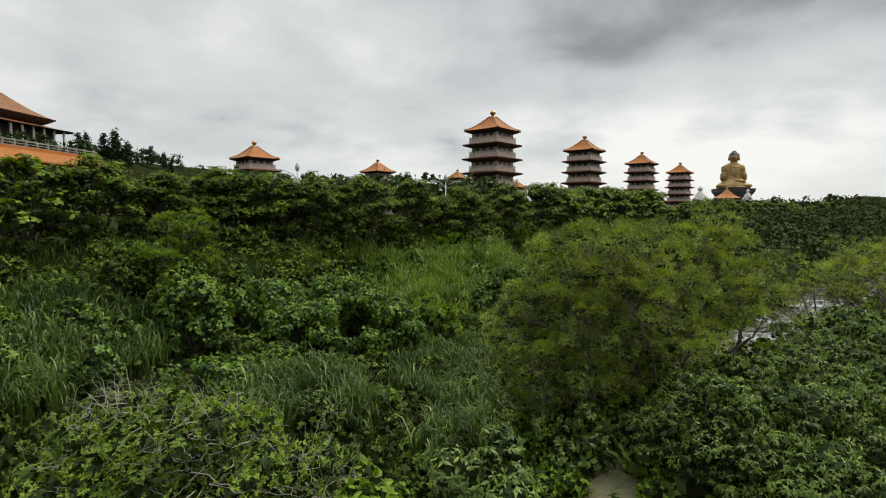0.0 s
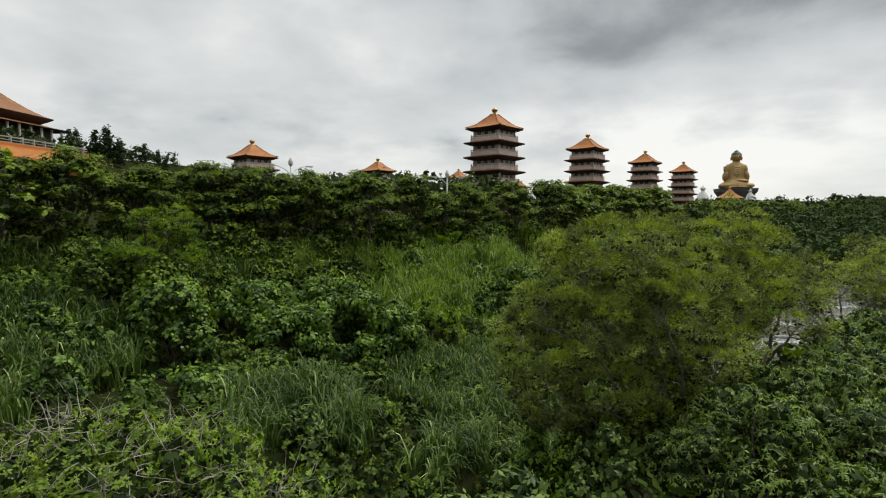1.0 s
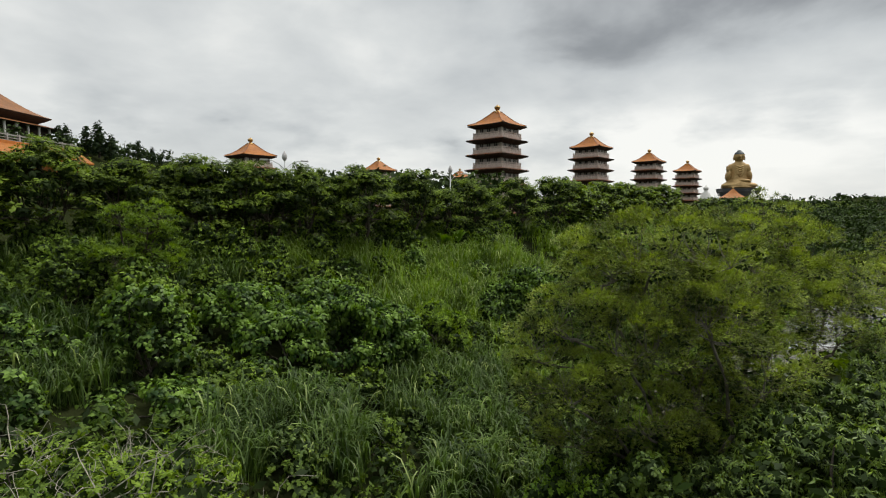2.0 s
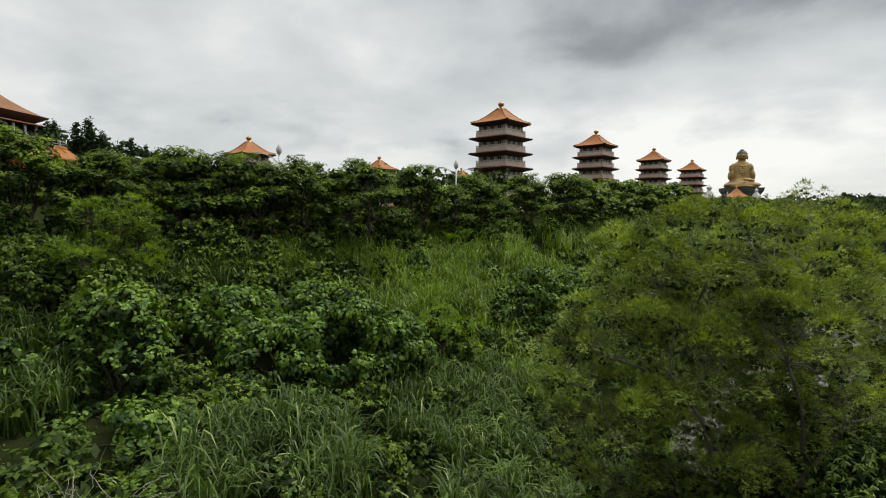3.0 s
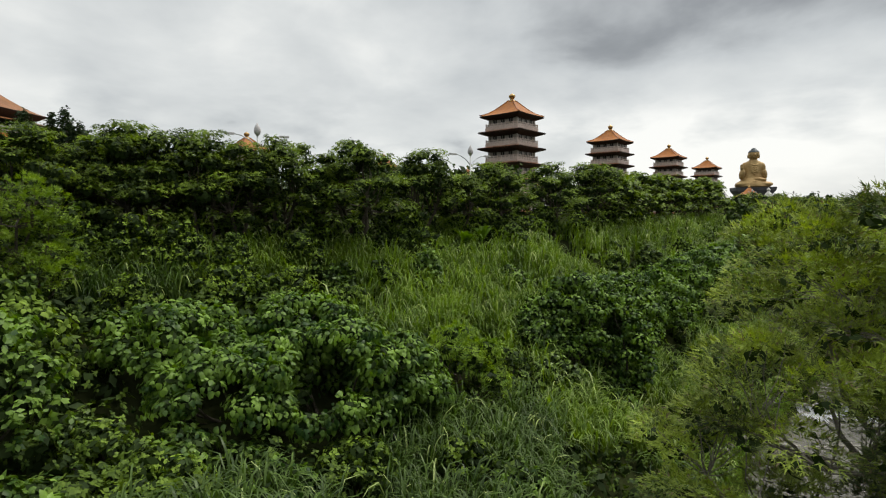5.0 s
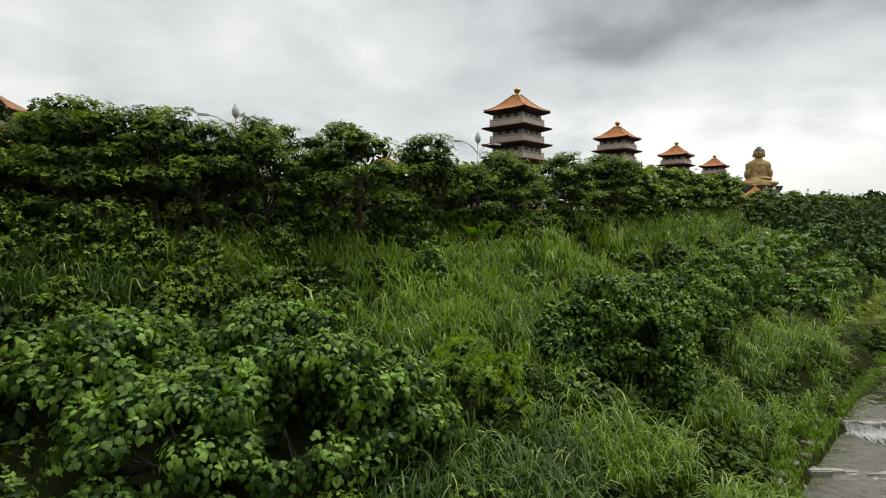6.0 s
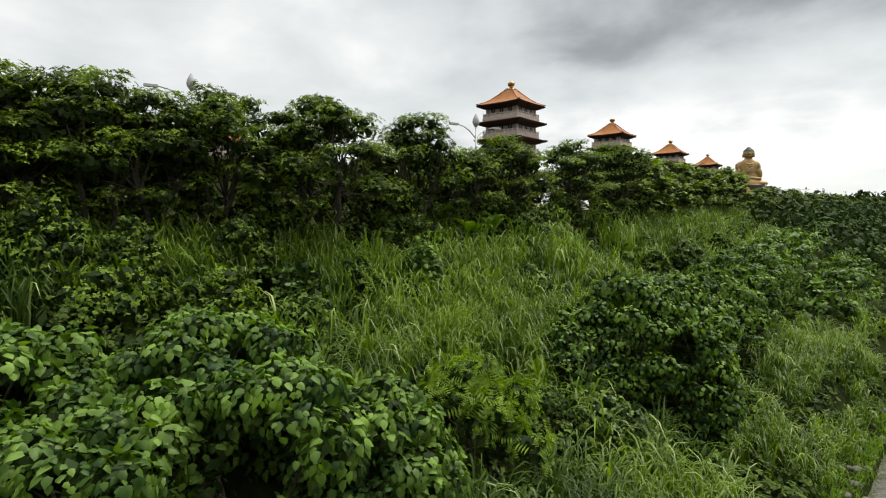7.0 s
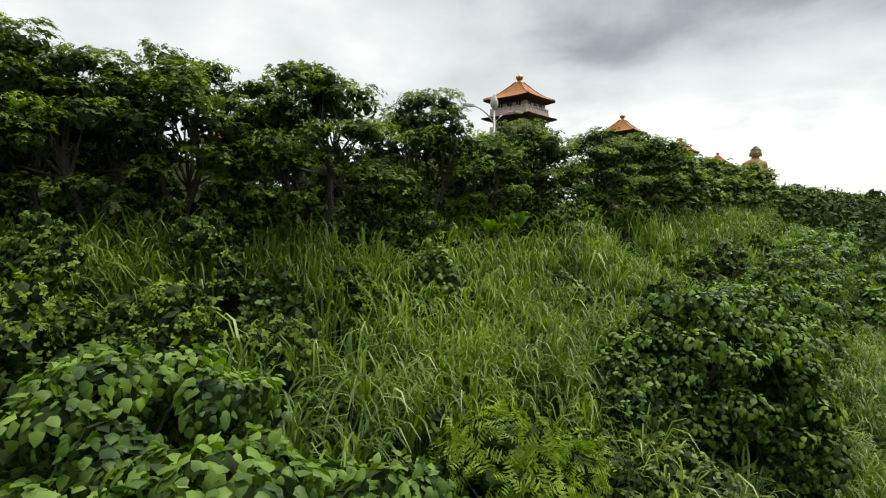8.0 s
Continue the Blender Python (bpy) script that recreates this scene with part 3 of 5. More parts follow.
# ---------------- plants ----------------
def tree(name, label, x, y, meshes, mats, scale=1.0, turn=0.0, category="tree", group="", sink=0.15, z=None, stretch=1.0):
    """A tree from shared trunk and crown meshes, standing on the ground."""
    zz = float(ground(x, y)) - sink if z is None else z
    m = Matrix.Translation((x, y, zz)) @ Matrix.Rotation(turn, 4, "Z") @ Matrix.Diagonal((scale, scale, scale * stretch, 1))
    t = thing(name, m, label, category, group)
    for nm, me, mat in zip(("trunk", "crown"), meshes, mats):
        part_mesh(nm, me, mat, t)
    return t


def mesh_of(bm, name):
    me = bpy.data.meshes.new(name)
    bm.to_mesh(me)
    bm.free()
    return me


def umbrella_meshes(seed, height=7.0, spread=3.4, clumps=40, per=980, size=0.135, skirt=12, level=1, leaf=BLADE2, wide=0.8):
    """A tree of stacked, flat-bottomed caps of leaf rosettes over forked dark trunks; the topmost leaf stands at the height."""
    r = np.random.default_rng(seed)
    bm = bmesh.new()
    centres, radii, boughs = [], [], []
    for i in range(clumps):
        f = (i + 0.5) / clumps
        a = i * 2.399 + r.normal(0, 0.35)
        rad = spread * math.sqrt(f) * r.uniform(0.78, 1.12)
        top = height * (1.0 - 0.50 * f ** 1.5) - 0.3 - r.uniform(0.0, 1.0) ** 2 * 1.5
        bough = np.array((rad * math.cos(a), rad * math.sin(a), top))
        boughs.append(tuple(bough - np.array((0, 0, 0.25))))
        big = r.uniform(0.48, 0.92)
        centres.append(tuple(bough))
        radii.append(big)
        for q in r.uniform(0, 6.28, 3):
            centres.append(tuple(bough + np.array((math.cos(q), math.sin(q), r.uniform(-0.55, 0.3))) * big * np.array([0.95, 0.95, 1])))
            radii.append(big * r.uniform(0.40, 0.65))
    for i in range(skirt):
        a = r.uniform(0, 6.28)
        w = r.uniform(0.5, 1.0)
        centres.append((spread * w * math.cos(a), spread * w * math.sin(a), height * r.uniform(0.22, 0.50)))
        radii.append(r.uniform(0.35, 0.7))
    cores = [(spread * r.uniform(0, 0.62) * math.cos(q), spread * r.uniform(0, 0.62) * math.sin(q), height * r.uniform(0.42, 0.80)) for q in r.uniform(0, 6.28, 12)]
    forks = []
    for k in range(4):
        a = k * 1.57 + r.uniform(0, 1)
        e = (0.9 * math.cos(a), 0.9 * math.sin(a), height * r.uniform(0.34, 0.46))
        limb(bm, r, (0.14 * math.cos(a), 0.14 * math.sin(a), -0.3), e, 0.16, 0.10, 0.07, sides=7)
        forks.append(e)
    for c in boughs:
        f = min(forks, key=lambda q: (q[0] - c[0]) ** 2 + (q[1] - c[1]) ** 2)
        limb(bm, r, f, (c[0] * 0.95, c[1] * 0.95, c[2] - 0.1), 0.07, 0.018, 0.1, 3, 3)
    P, A, N, L = clump_leaves(r, centres, radii, per, size, 0.55, 0.55, -0.12, 0.10, 0.35, 6, 0.55)
    P[:, 2] -= P[:, 2].max() - height
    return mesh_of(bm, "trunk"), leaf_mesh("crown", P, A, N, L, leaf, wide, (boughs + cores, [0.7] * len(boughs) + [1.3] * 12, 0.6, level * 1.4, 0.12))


def random_lobes(seed, n, spread, bottom, height):
    """Lobes (x, y, z, radius) of a rounded crown."""
    r = np.random.default_rng(seed)
    mid, h = (bottom + height) / 2, (height - bottom) / 2
    out = []
    for s in sphere_points(r, n, -0.5):
        q = r.uniform(0.45, 0.85)
        big = spread * r.uniform(0.28, 0.40)
        out.append((s[0] * q * spread, s[1] * q * spread, min(mid + s[2] * q * h, height - big * 0.75), big))
    return out


def feather_meshes(seed, lobes, pads=28, sprays=260, size=0.16, stems=5, thick=0.13, inner=0.3):
    """An airy tree: crooked pale stems fork into lobes; each lobe carries brushy pads of fine foliage, bare twigs below them."""
    r = np.random.default_rng(seed)
    bm = bmesh.new()
    lobes = np.array(lobes, float)
    forks = []
    order = np.argsort(lobes[:, 2])[:: max(1, len(lobes) // stems)][:stems]
    for k, i in enumerate(order):
        c = lobes[i]
        root = np.array((0.25 * math.cos(k * 1.3), 0.25 * math.sin(k * 1.3), -0.4))
        fork = (c[0] * 0.55, c[1] * 0.55, c[2] * 0.55)
        limb(bm, r, root, fork, thick, thick * 0.62, 0.08, 6, 7)
        forks.append(np.array(fork))
    P, A, N, L, cores, sizes = [], [], [], [], [], []
    for c in lobes:
        big, c = c[3], c[:3]
        f = min(forks, key=lambda q: float(((q - c) ** 2).sum()))
        hub = c - np.array((0, 0, big * 0.45))
        limb(bm, r, tuple(f), tuple(hub), thick * 0.6, 0.045, 0.08, 6, 6)
        ends = [hub + np.append(v[:2], abs(v[2]) * 0.6) * big * 0.5 for v in sphere_points(r, 5, -0.2)]
        for e in ends:
            limb(bm, r, tuple(hub), tuple(e), 0.04, 0.02, 0.12, 4, 4)
        for s in sphere_points(r, pads, -0.6):
            e = c + s * big * np.array([1, 1, 0.85]) * r.uniform(0.72, 1.08)
            if any(((e - q[:3]) ** 2).sum() < (0.62 * q[3]) ** 2 for q in lobes):
                continue
            near = min(ends, key=lambda q: float(((q - e) ** 2).sum()))
            limb(bm, r, tuple(near), tuple(e), 0.016, 0.006, 0.12, 4, 3)
            w = big * r.uniform(0.20, 0.36)
            k = int(sprays * (w / 0.65) ** 2 * r.uniform(0.8, 1.2)) + 12
            d = sphere_points(r, k, -0.25)
            P.append(e + d * w * r.uniform(0.3, 1.0, (k, 1)) ** 0.5 * np.array([1, 1, 0.75]))
            A.append(unit(d * np.array([1, 1, 0.8]) + s * 0.5 + np.array([0, 0, 0.2]) + r.normal(0, 0.3, (k, 3))))
            N.append(unit(d * 0.5 + np.array([0, 0, 0.9]) + r.normal(0, 0.3, (k, 3))))
            L.append(size * r.uniform(0.6, 1.3, k))
            cores.append(e - np.array((0, 0, w * 0.30)))
            sizes.append(w * 0.85)
    P, A, N, L = (np.concatenate(v) for v in (P, A, N, L))
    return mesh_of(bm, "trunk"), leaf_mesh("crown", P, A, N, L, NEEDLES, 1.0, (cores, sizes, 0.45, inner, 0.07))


def bush(name, label, x, y, top, rx, ry, mat, shape, size, per=60, category="bush", group="", seed=0, clump=0.34, droop=0.7, squash=0.8, turn=0.0, stems=True, core=1.0, wide=1.0, z0=None, up=0.0, hang=False, hollow=()):
    """A mound of leafy clumps with stems inside, from the ground to its top."""
    r = np.random.default_rng(seed + int(abs(x) * 97 + abs(y) * 13))
    g = float(ground(x, y)) if z0 is None else z0
    h = max(top - g, 0.6)
    m = pose(x, y, g, 0, 0, turn)
    t = thing(name, m, label, category, group)
    centres, radii = [], []
    base = clump * min(rx, ry) * 0.85
    count = int(9 * (rx * ry + h * (rx + ry) * 0.5) / (base * base * 6.0)) + 6
    for s in sphere_points(r, count, -0.15):
        s = s * r.uniform(0.78, 1.02)
        c = np.array([s[0] * rx, s[1] * ry, max(0.15, h * (0.30 + 0.66 * s[2]) - base * 0.4)])
        centres.append(c)
        radii.append(base * r.uniform(0.7, 1.35))
    for c in centres[:: max(1, len(centres) // 7)] if stems else ():
        bm = bmesh.new()
        limb(bm, r, (r.normal(0, 0.2), r.normal(0, 0.2), -0.3), tuple(c * 0.96), 0.05 + 0.008 * h, 0.015, 0.1, 4, 5)
        part("stem", bm, M_BARK, t)
    P, A, N, L = clump_leaves(r, centres, radii, per, size, droop, squash, -0.4, up=up, hang=hang)
    keep = P[:, 2] > 0.05
    for hx, hy, hz, hr in hollow:
        h = np.array([hx - x, hy - y, hz - g])
        keep &= np.linalg.norm((P - h) / np.array([1, 1.6, 1.15]), axis=1) > hr
        near = [np.linalg.norm((c - h) / np.array([1, 1.6, 1.15])) > hr for c in centres]
        centres, radii = [c for c, k in zip(centres, near) if k], [q for q, k in zip(radii, near) if k]
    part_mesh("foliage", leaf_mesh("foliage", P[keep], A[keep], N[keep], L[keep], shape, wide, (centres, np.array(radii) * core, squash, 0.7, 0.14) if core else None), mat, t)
    return t


# big airy tree by the stream and its neighbours
FE1 = feather_meshes(5, [(-5.0, 0.3, 6.6, 1.7), (-5.2, -0.6, 4.4, 1.6), (-2.6, 4.2, 6.8, 1.7), (-2.2, 0.1, 9.0, 1.8), (0.1, 0.4, 8.9, 1.8), (-3.5, 1.9, 8.2, 1.7), (-0.7, 2.6, 7.4, 1.8), (-3.2, -1.4, 6.2, 1.5), (1.8, 1.6, 7.0, 1.8),
                         (-0.6, -1.2, 6.9, 1.7), (-3.4, 1.0, 3.9, 1.6), (-1.0, 0.6, 5.2, 1.6), (-2.6, -1.0, 3.4, 1.4), (1.6, -0.6, 4.8, 1.5), (0.9, 3.4, 5.4, 1.6), (-4.6, 0.4, 2.3, 1.4), (-1.6, -0.6, 2.4, 1.4), (0.4, 0.9, 3.2, 1.5), (-6.0, 0.6, 5.4, 1.2)], 32, 330, 0.165)
FE2 = feather_meshes(9, [(-3.0, 0.0, 6.0, 2.0), (-1.0, -0.8, 8.0, 2.2), (1.4, 0.3, 8.8, 2.2), (3.6, 0.5, 7.4, 2.1), (0.6, 1.6, 9.2, 2.0), (-2.4, 1.2, 8.0, 2.0), (1.2, -1.6, 6.6, 1.9),
                         (3.2, -1.0, 5.8, 1.7), (-0.8, -1.8, 5.8, 1.7), (-4.0, 1.0, 6.6, 1.8)], 30, 230, 0.19, 3, 0.22)
FE3 = feather_meshes(14, random_lobes(3, 15, 4.6, 1.6, 11.6), 15, 55, 0.34, 4, 0.16)
FE4 = feather_meshes(17, random_lobes(6, 9, 3.2, 6.0, 13.4), 14, 70, 0.26, 3, 0.15)
tree("feathery_tree", "wide feathery light-green tree with pale crooked limbs beside the stream", 9.3, 24.0, FE1, (M_PALE, M_FEATHER), z=6.3)
tree("feathery_tree", "feathery light-green tree with a forked trunk beside the stream", 14.5, 30.0, FE2, (M_BARK, M_FEATHER), z=5.6)
tree("feathery_tree", "tall thin feathery tree with a sparse pale crown", 18.7, 37.0, FE4, (M_PALE, M_FEATHER), z=5.2)
for x, y, s in ((33.5, 45, 1.0), (41.5, 50, 1.0), (50, 60, 1.1), (59, 73, 1.0), (72, 84, 1.0)):
    tree("feathery_tree", "feathery green tree with thin pale branches beyond the stream", x, y, FE3, (M_PALE, M_FEATHER), s, x * 1.9, group="feathery trees beyond the stream")

# dark trees along the edge of the terrace
UM = [umbrella_meshes(s, 7.0, w, n) for s, w, n in ((21, 2.9, 40), (22, 2.4, 31), (23, 3.2, 45), (24, 2.7, 36), (25, 3.0, 40))]
UMF = [umbrella_meshes(s, 7.0, 3.6, 34, 110, 0.36, 10, 1, BLADE2, 1.0) for s in (31, 32)]
rng = np.random.default_rng(3)


def along(line, step):
    """Evenly spaced places along a line, with their left-hand directions."""
    out, carry = [], 0.0
    for (ax, ay), (bx, by) in zip(line, line[1:]):
        d = math.hypot(bx - ax, by - ay)
        ux, uy = (bx - ax) / d, (by - ay) / d
        s = carry
        while s < d:
            out.append((ax + ux * s, ay + uy * s, -uy, ux))
            s += step
        carry = s - d
    return out


GREEN = "dense dark-green tree with layered clumps on the terrace edge"
for k, (x, y, nx, ny) in enumerate(along(RIDGE[2:9], 4.6)):
    for row in range(2 if k % 2 else 1):
        ox, oy = rng.normal(0, 0.6, 2)
        o = 1.6 + row * 4.2
        me = UM[k % 5] if y < 72 and x > -28 and not row else UMF[k % 2]
        px, py = x + nx * o + ox, y + ny * o + oy
        if not row and -20 < px < 11:
            continue
        top = 20.9 + rng.normal(0, 0.4) - 1.6 * row
        if math.hypot(px - 0.3, py - 58.7) < 3.0:
            top = 20.0
        s = (top - float(ground(px, py)) + 0.15) / 7.0
        tree("terrace_tree", GREEN, px, py, me, (M_BARK, M_RIDGE), s, rng.uniform(0, 6.28), group="trees along the terrace")
for x, y, top, k in ((-18.2, 44.6, 21.1, 0), (-15.7, 45.4, 20.8, 3), (-13.9, 46.6, 20.2, 1), (-11.8, 48.3, 20.7, 4), (-7.5, 50.0, 20.9, 2), (-3.3, 54.6, 20.6, 1), (-0.4, 56.9, 19.0, 0), (2.2, 59.4, 20.1, 3), (8.1, 65.4, 20.6, 4)):
    s = (top - float(ground(x, y)) + 0.15) / 7.0
    tree("terrace_tree", GREEN, x, y, UM[k], (M_BARK, M_RIDGE), s, x * 2.3, group="trees along the terrace")
for k, (x, y, nx, ny) in enumerate(along(RIDGE[8:12], 8.0)):
    tree("terrace_tree", GREEN, x + nx * 2 + rng.normal(0, 1.5), y + ny * 2 + rng.normal(0, 1.5), UMF[k % 2], (M_BARK, M_RIDGE), rng.uniform(0.6, 1.12), rng.uniform(0, 6.28), group="trees along the terrace")

# broad-leaved mounds on the slope
HOLLOWS = [(-6.2, 35.2, 9.7, 1.05), (-13.2, 33.6, 9.9, 0.9), (-9.4, 33.2, 9.3, 0.6), (8.0, 46.6, 9.4, 0.8)]
BL = "mound of large heart-shaped green leaves on the slope"
for x, y, top, rx, ry in ((-9.5, 35.0, 11.6, 3.0, 2.6), (-6.3, 36.3, 12.2, 2.8, 2.4), (-12.5, 36.5, 12.8, 2.6, 2.4), (-3.6, 37.6, 11.2, 2.0, 1.8),
                          (-8.0, 39.0, 12.6, 2.8, 2.0), (6.5, 48.0, 12.5, 3.0, 2.4), (10.0, 51.5, 12.3, 3.0, 2.4), (14.0, 56.0, 12.0, 3.0, 2.6),
                          (18.5, 61.5, 12.2, 3.0, 2.6), (23.5, 68.0, 12.4, 3.2, 2.8), (-13.0, 27.6, 9.4, 2.5, 2.0), (-10.0, 25.5, 8.2, 1.8, 1.6),
                          (-2.8, 48.4, 14.0, 0.9, 0.8), (4.4, 47.2, 11.3, 1.9, 1.5), (9.0, 47.2, 11.0, 1.9, 1.7)):
    bush("broad_leaved_bush", BL, x, y, top, rx, ry, M_BROAD, HEART, 0.20 if x > 3 else 0.22, 250 if x > 3 else 290, group="broad-leaved mounds", clump=0.27, droop=0.9, squash=0.6, hang=True, hollow=HOLLOWS)
for x, y, top, rx in ((28, 75, 12.4, 3.4), (34, 82, 12.2, 3.6), (30, 70, 9.5, 3.0), (40, 90, 12.2, 4.0), (47, 99, 12.4, 4.2), (40, 80, 9, 3.4), (54, 108, 12.5, 4.5), (50, 93, 9, 4), (64, 120, 13, 5), (62, 106, 9.5, 4.5), (76, 132, 13, 5), (76, 118, 9, 5), (92, 148, 13, 6)):
    bush("broad_leaved_bush", BL, x, y, top, rx, rx * 0.85, M_BROAD, BLADE2, 0.46, 60, group="broad-leaved mounds")
bush("ferny_bush", "light-green bush with ferny compound leaves", -0.9, 40.8, 10.9, 2.1, 1.8, M_FRESH, LEAFLETS, 0.32, 170, clump=0.40, droop=0.2, squash=0.35)
bush("leafy_shrub", "light-green shrub of fine leaves among the grass", -12.3, 41.6, 13.6, 1.6, 1.3, M_SPRAY, BLADE2, 0.12, 620, clump=0.42, droop=0.3)
bush("leafy_shrub", "light-green shrub of fine leaves among the grass", -9.6, 42.8, 13.2, 1.5, 1.2, M_SPRAY, BLADE2, 0.12, 620, clump=0.42, droop=0.3)
FE5 = feather_meshes(23, random_lobes(12, 13, 2.7, 1.2, 7.0), 26, 150, 0.22, 4, 0.10)
tree("leafy_tree", "small light-green tree with a feathery crown on the slope", -17.6, 34.4, FE5, (M_BARK, M_SPRAY), turn=0.6)
bush("leafy_shrub", "bright-green leafy shrub tangled with vines", -16.2, 32.6, 14.4, 1.9, 1.8, M_SHRUB, HEART, 0.22, 240, "shrub", clump=0.32, droop=0.9, hang=True)
bush("leafy_shrub", "tall bright-green shrub with drooping large leaves", -14.6, 30.2, 13.6, 1.8, 1.8, M_BROAD, BLADE2, 0.22, 270, "shrub", droop=1.0)
bush("leafy_shrub", "tall light-green shrub on the slope", -20.6, 33.9, 15.6, 1.9, 1.8, M_SHRUB, BLADE2, 0.17, 380, "shrub", clump=0.32, droop=0.9)
bush("leafy_shrub", "tall light-green shrub on the slope", -25.5, 33.0, 13.6, 2.6, 2.4, M_SHRUB, BLADE2, 0.19, 300, "shrub", clump=0.34, droop=0.9)
for x, y, top, r_ in ((9.6, 18.4, 11.7, 2.2), (11.0, 21.4, 10.9, 2.0), (13.2, 18.4, 11.5, 2.3), (13.2, 23.4, 11.2, 2.2), (17.0, 24.6, 11.1, 2.6), (11.0, 14.8, 10.9, 2.3), (16.6, 20.0, 10.9, 2.6), (20.6, 27.8, 10.8, 2.6), (14.6, 15.6, 10.6, 2.4), (24, 31, 11.3, 2.8), (28, 36.5, 10.8, 3.2), (31, 33, 9.8, 3.6), (25, 25, 10.4, 3.2), (37, 42, 9.2, 3.6), (32, 43.5, 7.6, 2.6), (16.4, 27.4, 9.4, 1.8), (8.6, 21.0, 9.4, 1.3), (20.5, 22.6, 10.8, 2.6)):
    bush("streamside_bush", "full green leafy bush on the bank of the stream", x, y, top, r_, r_, M_BANK, BLADE2, 0.17 if y < 26 else 0.24, 600 if y < 26 else 250, group="bushes on the bank", clump=0.25, droop=1.2, squash=0.62, wide=0.45, up=0.2)
bush("leafy_bush", "full green bush with narrow drooping leaves", 1.0, 12.5, 12.5, 1.9, 1.8, M_BANK, BLADE2, 0.20, 420, clump=0.27, droop=0.9, squash=0.6, wide=0.55, up=0.35)
for x, y, top, r_ in ((-1.7, 11.0, 12.5, 1.2), (-0.4, 9.6, 12.1, 1.2)):
    bush("leafy_bush", "bright bush with large fresh heart-shaped leaves", x, y, top, r_, r_, M_FRESH, HEART, 0.26, 240, group="near bushes", clump=0.34, droop=0.7, squash=0.6, hang=True)
for x, y, top, r_ in ((4.7, 22.2, 8.4, 0.9), (5.3, 23.8, 8.7, 0.9), (3.9, 24.6, 8.3, 1.1), (4.9, 20.2, 8.1, 0.7), (8.0, 19.8, 8.1, 0.7), (8.0, 22.0, 8.3, 0.7), (7.7, 17.6, 8.2, 0.7), (4.6, 18.4, 8.0, 0.7)):
    bush("herb_clump", "bright yellow-green clump of soft herbs", x, y, top, r_, r_, M_MEADOW, BLADE2, 0.13, 520, "herb", "herbs beside the earth path", clump=0.4, droop=0.5, stems=False)
for x, y, top, r_ in ((-7.3, 15.6, 11.8, 2.8), (-11.0, 17.4, 11.6, 2.8), (-4.6, 17.2, 9.6, 2.0), (-9.0, 20.0, 10.2, 2.4)):
    b = bush("twiggy_bush", "sparse bush of small leaves and bare grey twigs", x, y, top, r_, r_, M_SPRAY, BLADE2, 0.13, 420, group="twiggy bushes", clump=0.30, droop=0.3, core=0.9, wide=0.8)
    bm = bmesh.new()
    h = top - float(ground(x, y))
    for _ in range(170):
        s = sphere_points(rng, 1, 0.0)[0]
        a = np.array([s[0] * r_ * 0.7, s[1] * r_ * 0.7, h * (0.35 + 0.55 * s[2])])
        c = a + unit(rng.normal(0, 1, 3) * np.array([1, 1, 0.45]) + s * 0.5) * rng.uniform(0.5, 1.7)
        limb(bm, rng, a, c, 0.015, 0.005, 0.3, 6, 3)
    part("twig_tangle", bm, M_TWIG, b, "dry grey twigs")
for x, y, top, r_ in ((8.0, 23.4, 9.2, 1.5), (10.2, 25.8, 8.8, 1.9), (6.3, 24.6, 8.6, 1.5), (13.0, 28.2, 8.2, 1.6), (8.0, 28.4, 7.4, 1.6), (12.0, 26.0, 8.8, 1.7)):
    bush("shade_bush", "dark-green bush in the shade under the feathery tree", x, y, top, r_, r_, M_SHRUB, BLADE2, 0.18, 300, group="bushes under the feathery tree", clump=0.34)
